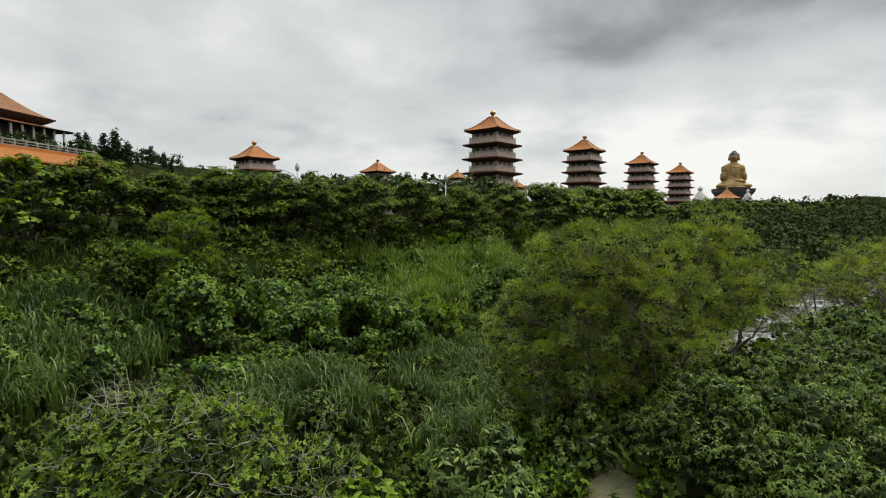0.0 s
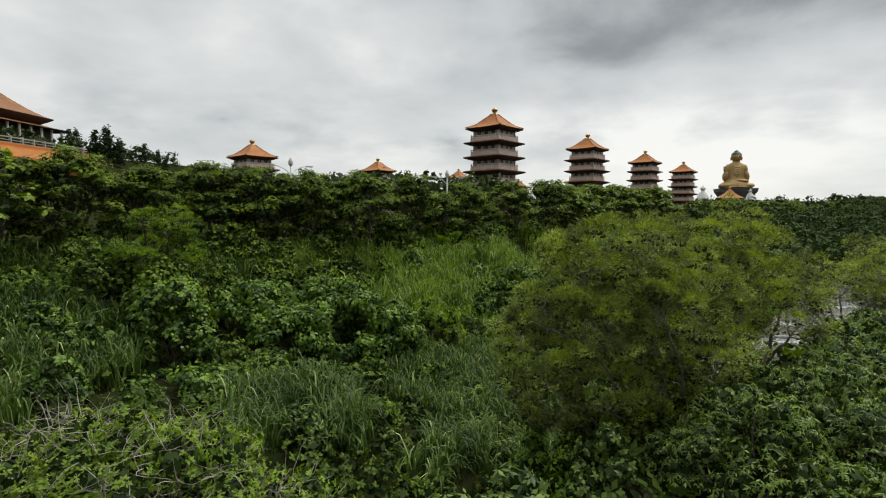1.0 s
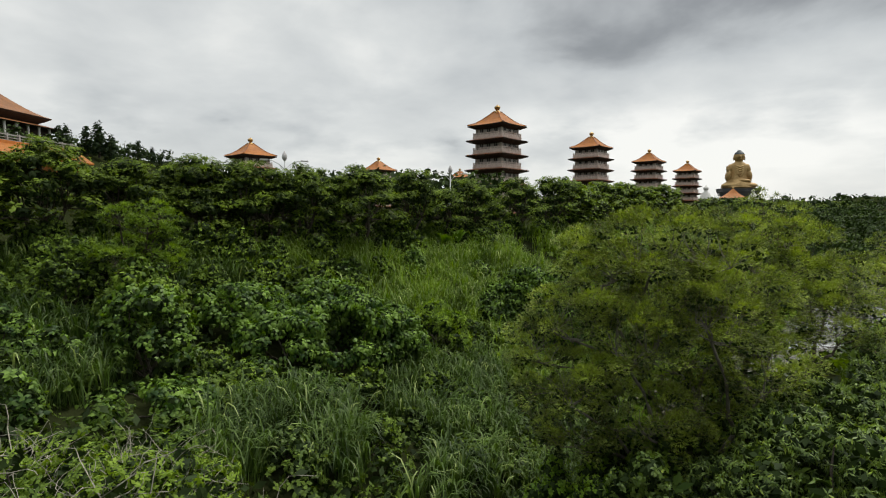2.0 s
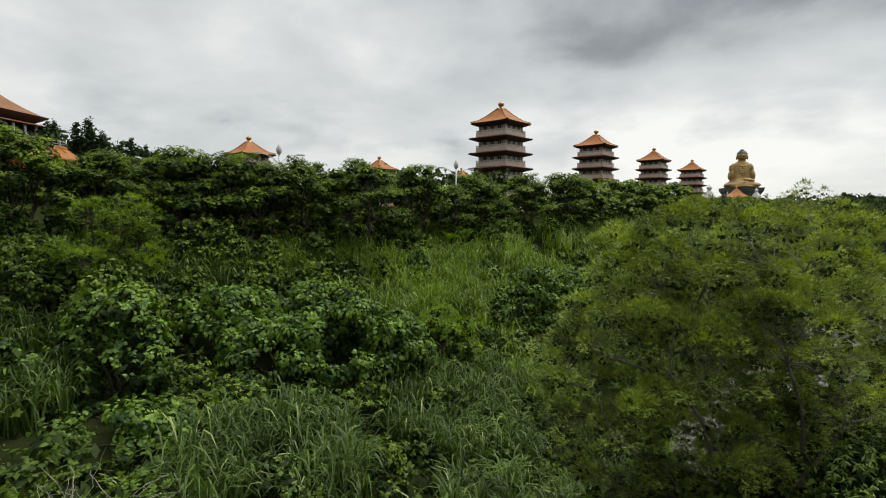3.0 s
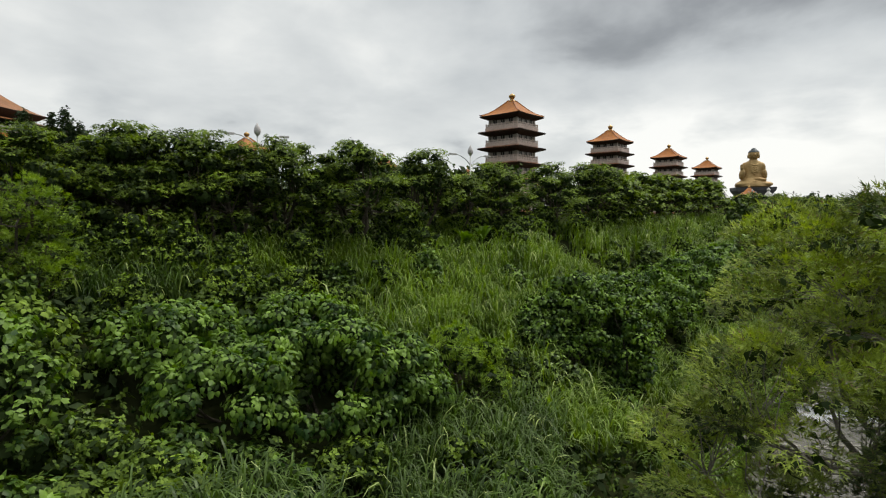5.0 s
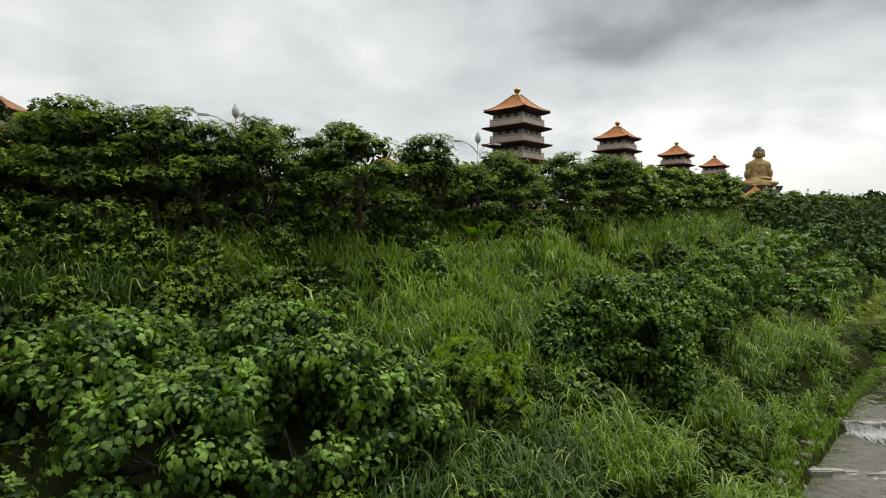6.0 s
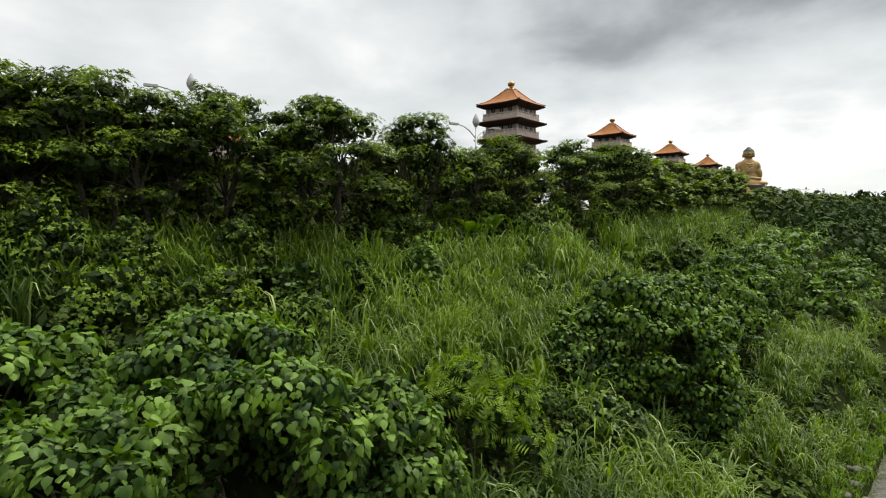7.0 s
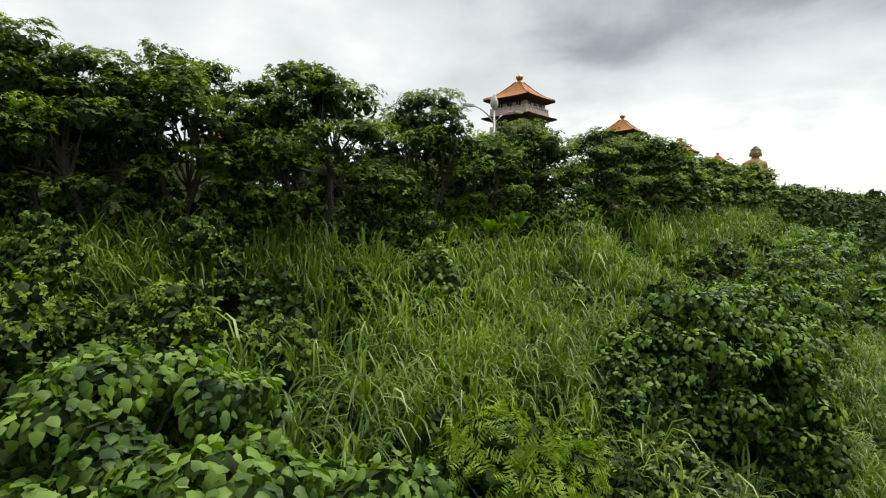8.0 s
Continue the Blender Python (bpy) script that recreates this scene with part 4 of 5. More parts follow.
# smaller bushes of several kinds dotted over the slope
r_ = np.random.default_rng(52)
KINDS = (("slope_shrub", "small leafy green shrub among the grass", M_SHRUB, BLADE2, 0.16, 400, 0.8), ("slope_shrub", "fresh light-green shrub among the grass", M_SPRAY, BLADE2, 0.14, 480, 0.5),
         ("slope_shrub", "shrub with large drooping leaves among the grass", M_BROAD, BLADE2, 0.21, 260, 1.0), ("slope_shrub", "green vine-covered shrub on the slope", M_BANK, BLADE2, 0.16, 400, 0.9))
SPOTS = [(-11.6, 30.8, 1.5), (-13.0, 31.8, 1.3), (-10.2, 31.8, 1.3), (-8.2, 32.4, 1.2), (-15.5, 38.8, 2.0), (-20.5, 38.6, 2.6), (-5.5, 42.0, 1.6), (-24.0, 37.0, 2.4), (-17.8, 28.2, 2.4), (-20.8, 29.0, 2.8), (-23.5, 26.5, 2.4), (-1.0, 36.4, 1.6),
         (1.6, 43.4, 2.2), (4.2, 44.2, 2.4), (3.4, 46.2, 2.8), (7.6, 44.8, 1.8), (12.8, 50.8, 1.8), (9.2, 47.0, 2.0), (-4.6, 33.6, 2.0), (-1.8, 32.0, 1.6), (1.2, 35.5, 1.6), (-6.5, 30.6, 1.8), (-9.6, 30.2, 1.8),
         (-3.6, 28.0, 1.6), (0.8, 30.2, 1.5), (-6.2, 26.0, 1.8), (-16.2, 24.0, 2.6), (-19.5, 22.0, 2.8), (-14.0, 21.5, 2.4), (-1.0, 23.6, 1.4), (2.0, 26.0, 1.6), (4.2, 29.0, 1.6), (17.5, 57.8, 2.2), (21.6, 63.0, 2.2),
         (26, 70.5, 2.4), (8.4, 55.5, 2.6), (13.2, 61.8, 2.6), (18.6, 68.5, 2.6), (3.0, 52.6, 2.2), (-3.8, 47.6, 1.6), (24.4, 75, 2.8), (31, 78, 2.4), (-26, 31, 3.0), (-28.5, 27.5, 3.0), (-24, 21, 3.0),
         (6.0, 26.5, 2.0), (8.2, 29.6, 2.2), (10.0, 32.4, 2.0), (11.8, 35.5, 1.8), (4.4, 23.4, 2.0), (13.8, 31.6, 2.2), (10.8, 27.4, 2.6), (12.6, 37.8, 1.6), (7.4, 23.2, 2.4), (3.4, 18.6, 3.0), (5.6, 20.4, 3.2), (3.2, 21.2, 2.6), (-7.6, 45.6, 2.2), (-5.4, 46.8, 2.2), (-6.8, 43.4, 2.0)]
for k, (x, y, hgt) in enumerate(SPOTS):
    nm, lb, mt, sh, sz, pr, dr_ = KINDS[1 if x < -8 and y > 36 else (k * 7 + k // 3) % 4]
    w = r_.uniform(0.9, 1.5)
    bush(nm, lb, x, y, float(ground(x, y)) + hgt, w, w * r_.uniform(0.8, 1.1), mt, sh, sz, pr, "shrub", "shrubs on the slope", k, 0.42, dr_)
# creepers heaped along the foot of the terrace trees
for k, (x, y, nx, ny) in enumerate(along(RIDGE[2:8], 2.3)):
    o = rng.uniform(-0.6, 1.4)
    px, py = x + nx * o, y + ny * o
    rr = rng.uniform(1.0, 1.7)
    bush("creeper_mound", "heap of small-leaved green creepers under the trees", px, py, float(ground(px, py)) + rng.uniform(1.8, 3.8), rr, rr * 0.8, (M_SHRUB, M_FRESH, M_SHRUB)[k % 3],
         BLADE2, 0.13, 440, "creeper", "creepers along the terrace foot", k, 0.42, 0.8, 0.7, stems=False)


for x, y, hgt, w in ((-17.0, 41.3, 3.7, 1.4), (-14.8, 42.0, 3.8, 1.3), (-12.6, 42.9, 3.3, 1.2), (-9.8, 45.7, 3.2, 1.3), (-19.4, 40.0, 3.6, 1.5), (-3.4, 51.8, 2.9, 1.6), (3.4, 57.4, 2.6, 1.4)):
    bush("creeper_mound", "heap of small-leaved green creepers under the trees", x, y, float(ground(x, y)) + hgt, w, w * 0.8, M_SPRAY, BLADE2, 0.12, 560, "creeper", "creepers along the terrace foot", 3, 0.36, 0.9, 0.6, stems=False, wide=0.9)


# ---------------- grass and undergrowth ----------------
def grass_mesh(name, x, y, z, rng, blades, length, spread, width=0.032):
    """Tufts of blades that rise, arch over and droop at their tips."""
    n = len(x) * blades
    bx = np.repeat(x, blades) + rng.normal(0, 0.16, n)
    by = np.repeat(y, blades) + rng.normal(0, 0.16, n)
    bz = np.repeat(z, blades) - 0.05
    ln = np.repeat(length, blades) * rng.uniform(0.55, 1.15, n)
    a = rng.uniform(0, 2 * math.pi, n)
    lean = rng.uniform(0.02, 0.27, n) * spread
    hx, hy = np.cos(a), np.sin(a)
    bend = rng.uniform(0.35, 1.0, n)
    V = []
    w = width * rng.uniform(0.6, 1.4, n)
    for k, f in enumerate((0.0, 0.42, 0.70, 0.88, 1.0)):
        out = ln * (lean * f + bend * 0.46 * f ** 4)
        hgt = ln * (f * 1.0 - bend * 0.62 * f ** 6)
        cx, cy, cz = bx + hx * out, by + hy * out, bz + hgt
        ww = w * (0.6, 1.0, 0.9, 0.6, 0.0)[k]
        if k < 4:
            V += [np.stack([cx - hy * ww, cy + hx * ww, cz], 1), np.stack([cx + hy * ww, cy - hx * ww, cz], 1)]
        else:
            V += [np.stack([cx, cy, cz], 1)]
    V = np.stack(V, 1).reshape(-1, 3)
    tf = np.array([0, 1, 3, 2, 2, 3, 5, 4, 4, 5, 7, 6, 6, 7, 8])
    faces = (tf[None] + (np.arange(n) * 9)[:, None]).ravel()
    return fast_mesh(name, V, faces, np.tile([4, 4, 4, 3], n))


def field(x, y, seed):
    return np.sin(x * 0.33 + seed) * np.cos(y * 0.29 - seed * 1.7) + 0.6 * np.sin(x * 0.71 - y * 0.53 + seed * 2.3)


def slope_points(rng, n, x0, x1, y0, y1):
    x, y = rng.uniform(x0, x1, n), rng.uniform(y0, y1, n)
    ds, ss = line_distance(x, y, STREAM)
    dr, sr = line_distance(x, y, RIDGE)
    ok = (ss > half(y) + 0.8) & (sr < 1.0)
    return x[ok], y[ok], ds[ok] - half(y)[ok], dr[ok]


BARE = [(-9.5, 35.0, 2.6), (-6.3, 36.3, 2.4), (-12.5, 36.5, 2.2), (-8.0, 39.0, 2.2), (6.5, 48.0, 2.4), (10.0, 51.5, 2.4), (14.0, 56.0, 2.4), (18.5, 61.5, 2.4), (-13.0, 27.6, 1.8), (-0.8, 41.3, 1.3)]


def clear(x, y, spots=None):
    """Where no mound stands."""
    ok = np.ones(len(x), bool)
    for a, b, r in spots or BARE:
        ok &= np.hypot(x - a, y - b) > r
    return ok


rng = np.random.default_rng(77)
MOUNDS = list(BARE)
BARE += [(x, y, 0.8) for x, y, q in SPOTS] + [(-8, 17, 6.5), (-3, 20, 3.0), (2, 22, 3.0), (-14, 20, 4.0)]
for x0, x1, y0, y1, n, blades in ((-30, 26, 18, 60, 5200, 24), (0, 60, 60, 110, 2600, 14)):
    x, y, ds, dr = slope_points(rng, n, x0, x1, y0, y1)
    ok = (field(x, y, 1.0) > 0.25 + 0.9 * smooth(0, -4, x) * smooth(37, 32, y) - 0.9 * smooth(9, 2, dr) * smooth(-7, -3, x)) & clear(x, y)
    x, y, ds = x[ok], y[ok], ds[ok]
    ln = 2.5 + 0.5 * np.clip(field(x, y, 4.0), -1, 1) + rng.normal(0, 0.25, len(x))
    ln = np.where(ds < 2.5, ln * 0.6, ln)
    # upper slope gets the tone with light put in, lower slope the shaded tone
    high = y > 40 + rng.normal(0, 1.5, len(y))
    for pick, mt, tone in ((high, M_GRASS_LIT, "light"), (~high, M_GRASS_SHADED, "dark")):
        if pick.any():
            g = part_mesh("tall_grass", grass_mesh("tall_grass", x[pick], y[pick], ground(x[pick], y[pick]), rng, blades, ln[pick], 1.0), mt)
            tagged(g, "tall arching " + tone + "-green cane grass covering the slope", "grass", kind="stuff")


GRASSY = [(-17.4, 39.4, 1.5), (-20.0, 37.6, 1.4), (-15.2, 40.4, 1.2), (-0.7, 51.0, 1.8), (-2.2, 46.7, 1.9), (0.7, 48.1, 1.9), (1.6, 46.4, 1.5), (4.4, 44.6, 1.5), (-12.6, 44.6, 1.5), (-10.4, 46.0, 1.5), (-8.1, 47.6, 1.6), (-5.9, 48.6, 1.5), (10.8, 48.4, 1.5),
          (18.5, 56.0, 1.8), (14.6, 50.2, 1.8), (-3.6, 48.4, 1.6), (-5.6, 46.4, 1.2), (2.4, 39.9, 1.6), (-0.3, 37.4, 1.3), (5.1, 41.9, 1.7), (12.3, 49.6, 1.6), (20.1, 58.0, 1.8), (28.6, 64.5, 2.4),
          (-16.9, 42.4, 1.7), (-14.8, 43.4, 1.4), (-2.5, 36.4, 1.2), (7.6, 43.4, 1.7), (-19.8, 31.0, 1.8), (-8.1, 28.1, 1.5), (-8.6, 25.4, 1.6), (-4.8, 26.6, 1.7), (1.9, 37.4, 1.5), (-2.7, 33.6, 1.5),
          (2.2, 50.0, 1.6), (2.5, 34.7, 1.5), (-6.1, 29.6, 1.6), (-23.6, 30.4, 2.0), (-20.8, 26.0, 2.0), (-0.1, 33.0, 1.6), (-18.5, 22.6, 1.9), (23.6, 61.0, 2.0)]
for x0, y0, r0 in GRASSY:
    n = int(10 * r0 * r0)
    q, a = np.sqrt(rng.uniform(0, 1, n)) * r0, rng.uniform(0, 6.28, n)
    x, y = x0 + q * np.cos(a), y0 + q * np.sin(a)
    g = part_mesh("tall_grass", grass_mesh("tall_grass", x, y, ground(x, y), rng, 22, 2.5 + rng.normal(0, 0.3, n), 0.9, 0.030), M_GRASS_LIT if y0 > 41 else M_GRASS_SHADED)
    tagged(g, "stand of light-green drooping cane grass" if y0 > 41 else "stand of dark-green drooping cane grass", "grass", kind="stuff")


def off_grass(x, y):
    ok = np.ones(len(x), bool)
    for a, b, r in GRASSY:
        ok &= np.hypot(x - a, y - b) > r
    return ok


def low_growth(name, label, rng, x, y, per, size, low, high, mat, shape):
    """Small heaps of leaves over the ground, in one mesh."""
    g = ground(x, y)
    r = rng.uniform(low, high, len(x))
    cs = np.stack([x, y, g + 0.45 * r], 1)
    P, A, N, L = clump_leaves(rng, cs, r, per, size, 0.5, 0.9, 0.0, 0.12)
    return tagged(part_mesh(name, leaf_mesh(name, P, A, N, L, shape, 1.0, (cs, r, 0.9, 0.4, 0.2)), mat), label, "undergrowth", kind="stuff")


x, y, ds, dr = slope_points(rng, 6500, -32, 28, 12, 62)
ok = clear(x, y, MOUNDS) & off_grass(x, y) & ((field(x, y, 1.0) < 0.15) | (rng.uniform(0, 1, len(x)) < 0.35))
low_growth("undergrowth", "tangled green undergrowth of herbs and creepers", rng, x[ok], y[ok], 110, 0.19, 0.45, 1.15, M_HERB, BLADE2)
x, y, ds, dr = slope_points(rng, 3800, -60, 90, -5, 150)
ok = (x < -32) | (y > 60) | (y < 12)
low_growth("undergrowth", "tangled green undergrowth of herbs and creepers", rng, x[ok], y[ok], 28, 0.42, 0.6, 1.6, M_HERB, BLADE2)
# the far bank
x, y = rng.uniform(5, 140, 3000), rng.uniform(5, 150, 3000)
ds, ss = line_distance(x, y, STREAM)
ok = (ss < -half(y) - 0.4) & (ds < 60)
low_growth("bank_growth", "low green growth on the far bank of the stream", rng, x[ok], y[ok], 18, 0.46, 0.6, 1.7, M_HERB, BLADE2)
# short bright grass at the water's edge
y = rng.uniform(40, 80, 2300)
x = stream_x(y) - (half(y) * 1.25 + rng.uniform(-0.1, 1.0, len(y)) ** 2 * 2.6)
g = part_mesh("bank_grass", grass_mesh("bank_grass", x, y, ground(x, y), rng, 6, rng.uniform(0.35, 0.85, len(x)), 1.8, 0.018), M_MEADOW)
tagged(g, "short bright-green grass along the water's edge", "grass", kind="stuff")


# ---------------- a banana plant under the terrace trees ----------------
def banana_plant(x, y, z, turn):
    t = thing("banana_plant", pose(x, y, z, 0, 0, turn), "banana plant with long pale-green arching leaves", "banana plant", "banana plants under the trees")
    bm = bmesh.new()
    tube(bm, [(0, 0, -0.3), (0.03, 0, 0.6), (0.05, 0, 1.3)], [0.11, 0.09, 0.06], 8)
    part("stalk", bm, M_FRESH, t)
    r = np.random.default_rng(int(abs(x) * 10))
    for k in range(6):
        a, ln, lean = k * 1.05 + r.uniform(-0.3, 0.3), r.uniform(1.5, 2.2), r.uniform(0.35, 0.8)
        bm = bmesh.new()
        rows = []
        for i in range(9):
            f = i / 8
            out, hgt = ln * lean * f, 1.2 + ln * (0.95 * f - 0.45 * f ** 3)
            w = 0.26 * math.sin(math.pi * min(0.08 + 0.94 * f, 1.0)) ** 0.6 * (1 + r.uniform(-0.12, 0.12))
            c = Vector((math.cos(a) * out, math.sin(a) * out, hgt))
            sd = Vector((-math.sin(a), math.cos(a), 0))
            rows.append([bm.verts.new(c + sd * w + Vector((0, 0, 0.3 * w))), bm.verts.new(c), bm.verts.new(c - sd * w + Vector((0, 0, 0.3 * w)))])
        for p, q in zip(rows, rows[1:]):
            for j in range(2):
                bm.faces.new((p[j], p[j + 1], q[j + 1], q[j]))
        part("leaf", bm, M_MEADOW, t)


banana_plant(1.0, 55.2, float(ground(1.0, 55.2)), 20)
banana_plant(-0.2, 54.6, float(ground(-0.2, 54.6)) - 0.4, 80)


# ---------------- towers ----------------
def tower():
    """A seven-storey tower: walls, windows, balcony rails, skirt roofs, hipped tiled top and gilt finial."""
    t = thing("pagoda", Matrix(), "seven-storey grey stone pagoda with orange tiled roof and gilt finial", "pagoda", "pagodas in two rows")
    pitch, first = 3.75, 3.9
    for s in range(7):
        z0 = first + pitch * (s - 1) + 0.75 if s else 0.0
        z1 = first + pitch * s + 0.3
        hw = 3.95 - 0.03 * s
        bm = bmesh.new()
        box(bm, -hw, -hw, z0, hw, hw, z1)
        for a in (-1, 1):
            for b in (-1, 1):
                box(bm, a * hw - 0.22, b * hw - 0.22, z0, a * hw + 0.22, b * hw + 0.22, z1)
        part("storey_wall", bm, M_STONE, t)
        for side in range(4):
            rot = Matrix.Rotation(side * math.pi / 2, 4, "Z")
            for k in (-1, 0, 1):
                bm = bmesh.new()
                box(bm, k * 2.2 - 0.55, -hw - 0.03, z1 - 2.0, k * 2.2 + 0.55, -hw + 0.1, z1 - 0.75)
                bm.transform(rot)
                w = part("window", bm, M_WINDOW, t)
                bm = bmesh.new()
                for xx in (-0.63, 0.55, -0.04):
                    box(bm, k * 2.2 + xx, -hw - 0.09, z1 - 2.05, k * 2.2 + xx + 0.08, -hw - 0.031, z1 - 0.7)
                box(bm, k * 2.2 - 0.7, -hw - 0.14, z1 - 2.15, k * 2.2 + 0.7, -hw - 0.02, z1 - 2.05)
                bm.transform(rot)
                part("window_frame", bm, M_STONE, w)
        ez = first + pitch * s
        if s < 6:
            ow = 5.75 + 0.10 * (6 - s)
            bm = bmesh.new()
            square_loft(bm, [(ow, ow, ez), (ow - 0.55, ow - 0.55, ez + 0.16), (4.3, 4.3, ez + 0.42)], 0.10)
            part("skirt_roof", bm, M_RIDGECAP, t, "orange-brown tiled skirt roof")
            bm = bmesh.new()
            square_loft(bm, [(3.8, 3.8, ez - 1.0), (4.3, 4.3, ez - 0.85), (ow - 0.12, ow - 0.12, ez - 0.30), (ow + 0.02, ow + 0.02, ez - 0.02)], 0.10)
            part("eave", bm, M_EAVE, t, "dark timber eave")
            bm = bmesh.new()
            bw = 4.45
            square_loft(bm, [(bw, bw, ez + 0.28), (bw + 0.1, bw + 0.1, ez + 0.6), (bw + 0.1, bw + 0.1, ez + 0.95), (hw, hw, ez + 0.95)])
            part("balcony_slab", bm, M_RAIL, t)
            for side in range(4):
                rot = Matrix.Rotation(side * math.pi / 2, 4, "Z")
                bm = bmesh.new()
                box(bm, -bw, -bw - 0.04, ez + 1.72, bw, -bw + 0.14, ez + 1.86)
                box(bm, -bw, -bw, ez + 1.02, bw, -bw + 0.10, ez + 1.50)
                for q in range(9):
                    xx = -bw + q * (2 * bw - 0.2) / 8
                    box(bm, xx, -bw - 0.06, ez + 0.95, xx + 0.2, -bw + 0.16, ez + 1.98)
                bm.transform(rot)
                part("balcony_rail", bm, M_RAIL, t)
    ez = first + pitch * 6
    bm = bmesh.new()
    prof = [(5.55, 0.0), (4.9, 0.30), (4.1, 0.72), (3.2, 1.35), (2.3, 2.15), (1.4, 3.05), (0.75, 3.72), (0.5, 3.85)]
    rings = square_loft(bm, [(w, w, ez + q) for w, q in prof], 0.18)
    bm.faces.new(rings[-1])
    part("top_roof", bm, M_TILE, t, "orange glazed tile hipped roof")
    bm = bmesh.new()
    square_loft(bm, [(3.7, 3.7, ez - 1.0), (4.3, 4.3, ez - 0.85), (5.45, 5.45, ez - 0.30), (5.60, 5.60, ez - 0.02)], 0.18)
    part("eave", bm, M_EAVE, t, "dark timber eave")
    for a in (-1, 1):
        for b in (-1, 1):
            bm = bmesh.new()
            tube(bm, [(a * w, b * w, ez + q + 0.06 + (0.18 if i == 0 else 0.10 if i == 1 else 0)) for i, (w, q) in enumerate(prof)], [0.11] * len(prof), 5)
            part("hip_ridge", bm, M_RIDGECAP, t)
    bm = bmesh.new()
    lathe(bm, [(1.05, ez + 3.45), (0.85, ez + 3.75), (0.62, ez + 4.0), (0.40, ez + 4.15), (0.42, ez + 4.3), (0.62, ez + 4.45), (0.80, ez + 4.8), (0.74, ez + 5.1), (0.45, ez + 5.32), (0.16, ez + 5.42), (0.07, ez + 5.6)], 16)
    part("finial", bm, M_GOLD, t, "gilt ball finial", smooth=True)
    return t


pagoda = tower()
TOWERS = [(13.4, 143.0, 11.7), (50.2, 187.5, 11.2), (87.7, 232.7, 10.4), (123.9, 275.4, 9.4),
          (-58.9, 165.0, 6.4), (-27.8, 225.0, 6.4), (9.0, 325.0, 9.4), (47.5, 338.0, 4.0)]
pagoda.matrix_world = pose(*TOWERS[0], 0, 0, -40)
for x, y, z in TOWERS[1:]:
    copy_thing(pagoda, pose(x, y, z, 0, 0, -40))


# ---------------- great hall on the hill ----------------
def hip_roof(bm, x0, x1, y0, y1, z, rise, run, ridge_x, ry0, ry1, sweep=0.35):
    """A hipped roof over a rectangle, its faces curved, with a ridge along y."""
    steps = 6
    rings = []
    for i in range(steps + 1):
        f = i / steps
        q = f ** (1 + sweep)
        rings.append([bm.verts.new(p) for p in ((x0 + (ridge_x - x0) * f, y0 + (ry0 - y0) * f, z + rise * q), (x1 + (ridge_x - x1) * f, y0 + (ry0 - y0) * f, z + rise * q),
                                                (x1 + (ridge_x - x1) * f, y1 + (ry1 - y1) * f, z + rise * q), (x0 + (ridge_x - x0) * f, y1 + (ry1 - y1) * f, z + rise * q))])
    for a, b in zip(rings, rings[1:]):
        for j in range(4):
            bm.faces.new((a[j], a[(j + 1) % 4], b[(j + 1) % 4], b[j]))


def great_hall():
    t = thing("temple_hall", Matrix.Translation((-227, 240, 44)), "large two-tiered temple hall with orange tiled roofs", "temple")
    bm = bmesh.new()
    hip_roof(bm, -18, 18, -62, 47, 20.6, 12.0, 0, 0, -45, 34)
    part("upper_roof", bm, M_OLDTILE, t)
    bm = bmesh.new()
    square_loft(bm, [(13.2, 49, 16.8), (16.0, 52.2, 18.6), (17.7, 54.1, 19.9), (18.05, 54.55, 20.55)])
    bm.transform(Matrix.Translation((0, -7.5, 0)))
    part("upper_eave", bm, M_EAVE, t, "dark painted eave")
    bm = bmesh.new()
    square_loft(bm, [(24, 60.5, 14.4), (21, 57.5, 15.1), (17, 53.5, 16.2), (13.6, 50, 17.3)], 0.5)
    bm.transform(Matrix.Translation((0, -7.5, 0)))
    part("lower_roof", bm, M_OLDTILE, t)
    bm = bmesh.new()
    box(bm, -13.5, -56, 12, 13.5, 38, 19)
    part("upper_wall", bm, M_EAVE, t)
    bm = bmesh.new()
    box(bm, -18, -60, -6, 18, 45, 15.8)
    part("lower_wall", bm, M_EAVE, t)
    bm = bmesh.new()
    square_loft(bm, [(18.0, 54.5, 14.9), (23.5, 60, 14.0), (24.05, 60.55, 14.35)])
    bm.transform(Matrix.Translation((0, -7.5, 0)))
    part("lower_eave", bm, M_EAVE, t)
    for k in range(16):
        bm = bmesh.new()
        lathe(bm, [(0.7, -5), (0.6, -4), (0.55, 13.6), (0.8, 14.2)], 10)
        bm.transform(Matrix.Translation((21.5, -58 + k * 7.0, 0)))
        part("column", bm, M_WHITE, t)
    bm = bmesh.new()
    tube(bm, [(0, -47, 32.0), (0, -20, 31.7), (0, 10, 31.7), (0, 28, 32.0), (0, 31, 33.6)], [0.5] * 5, 6)
    part("ridge", bm, M_RIDGECAP, t)
    return t


great_hall()


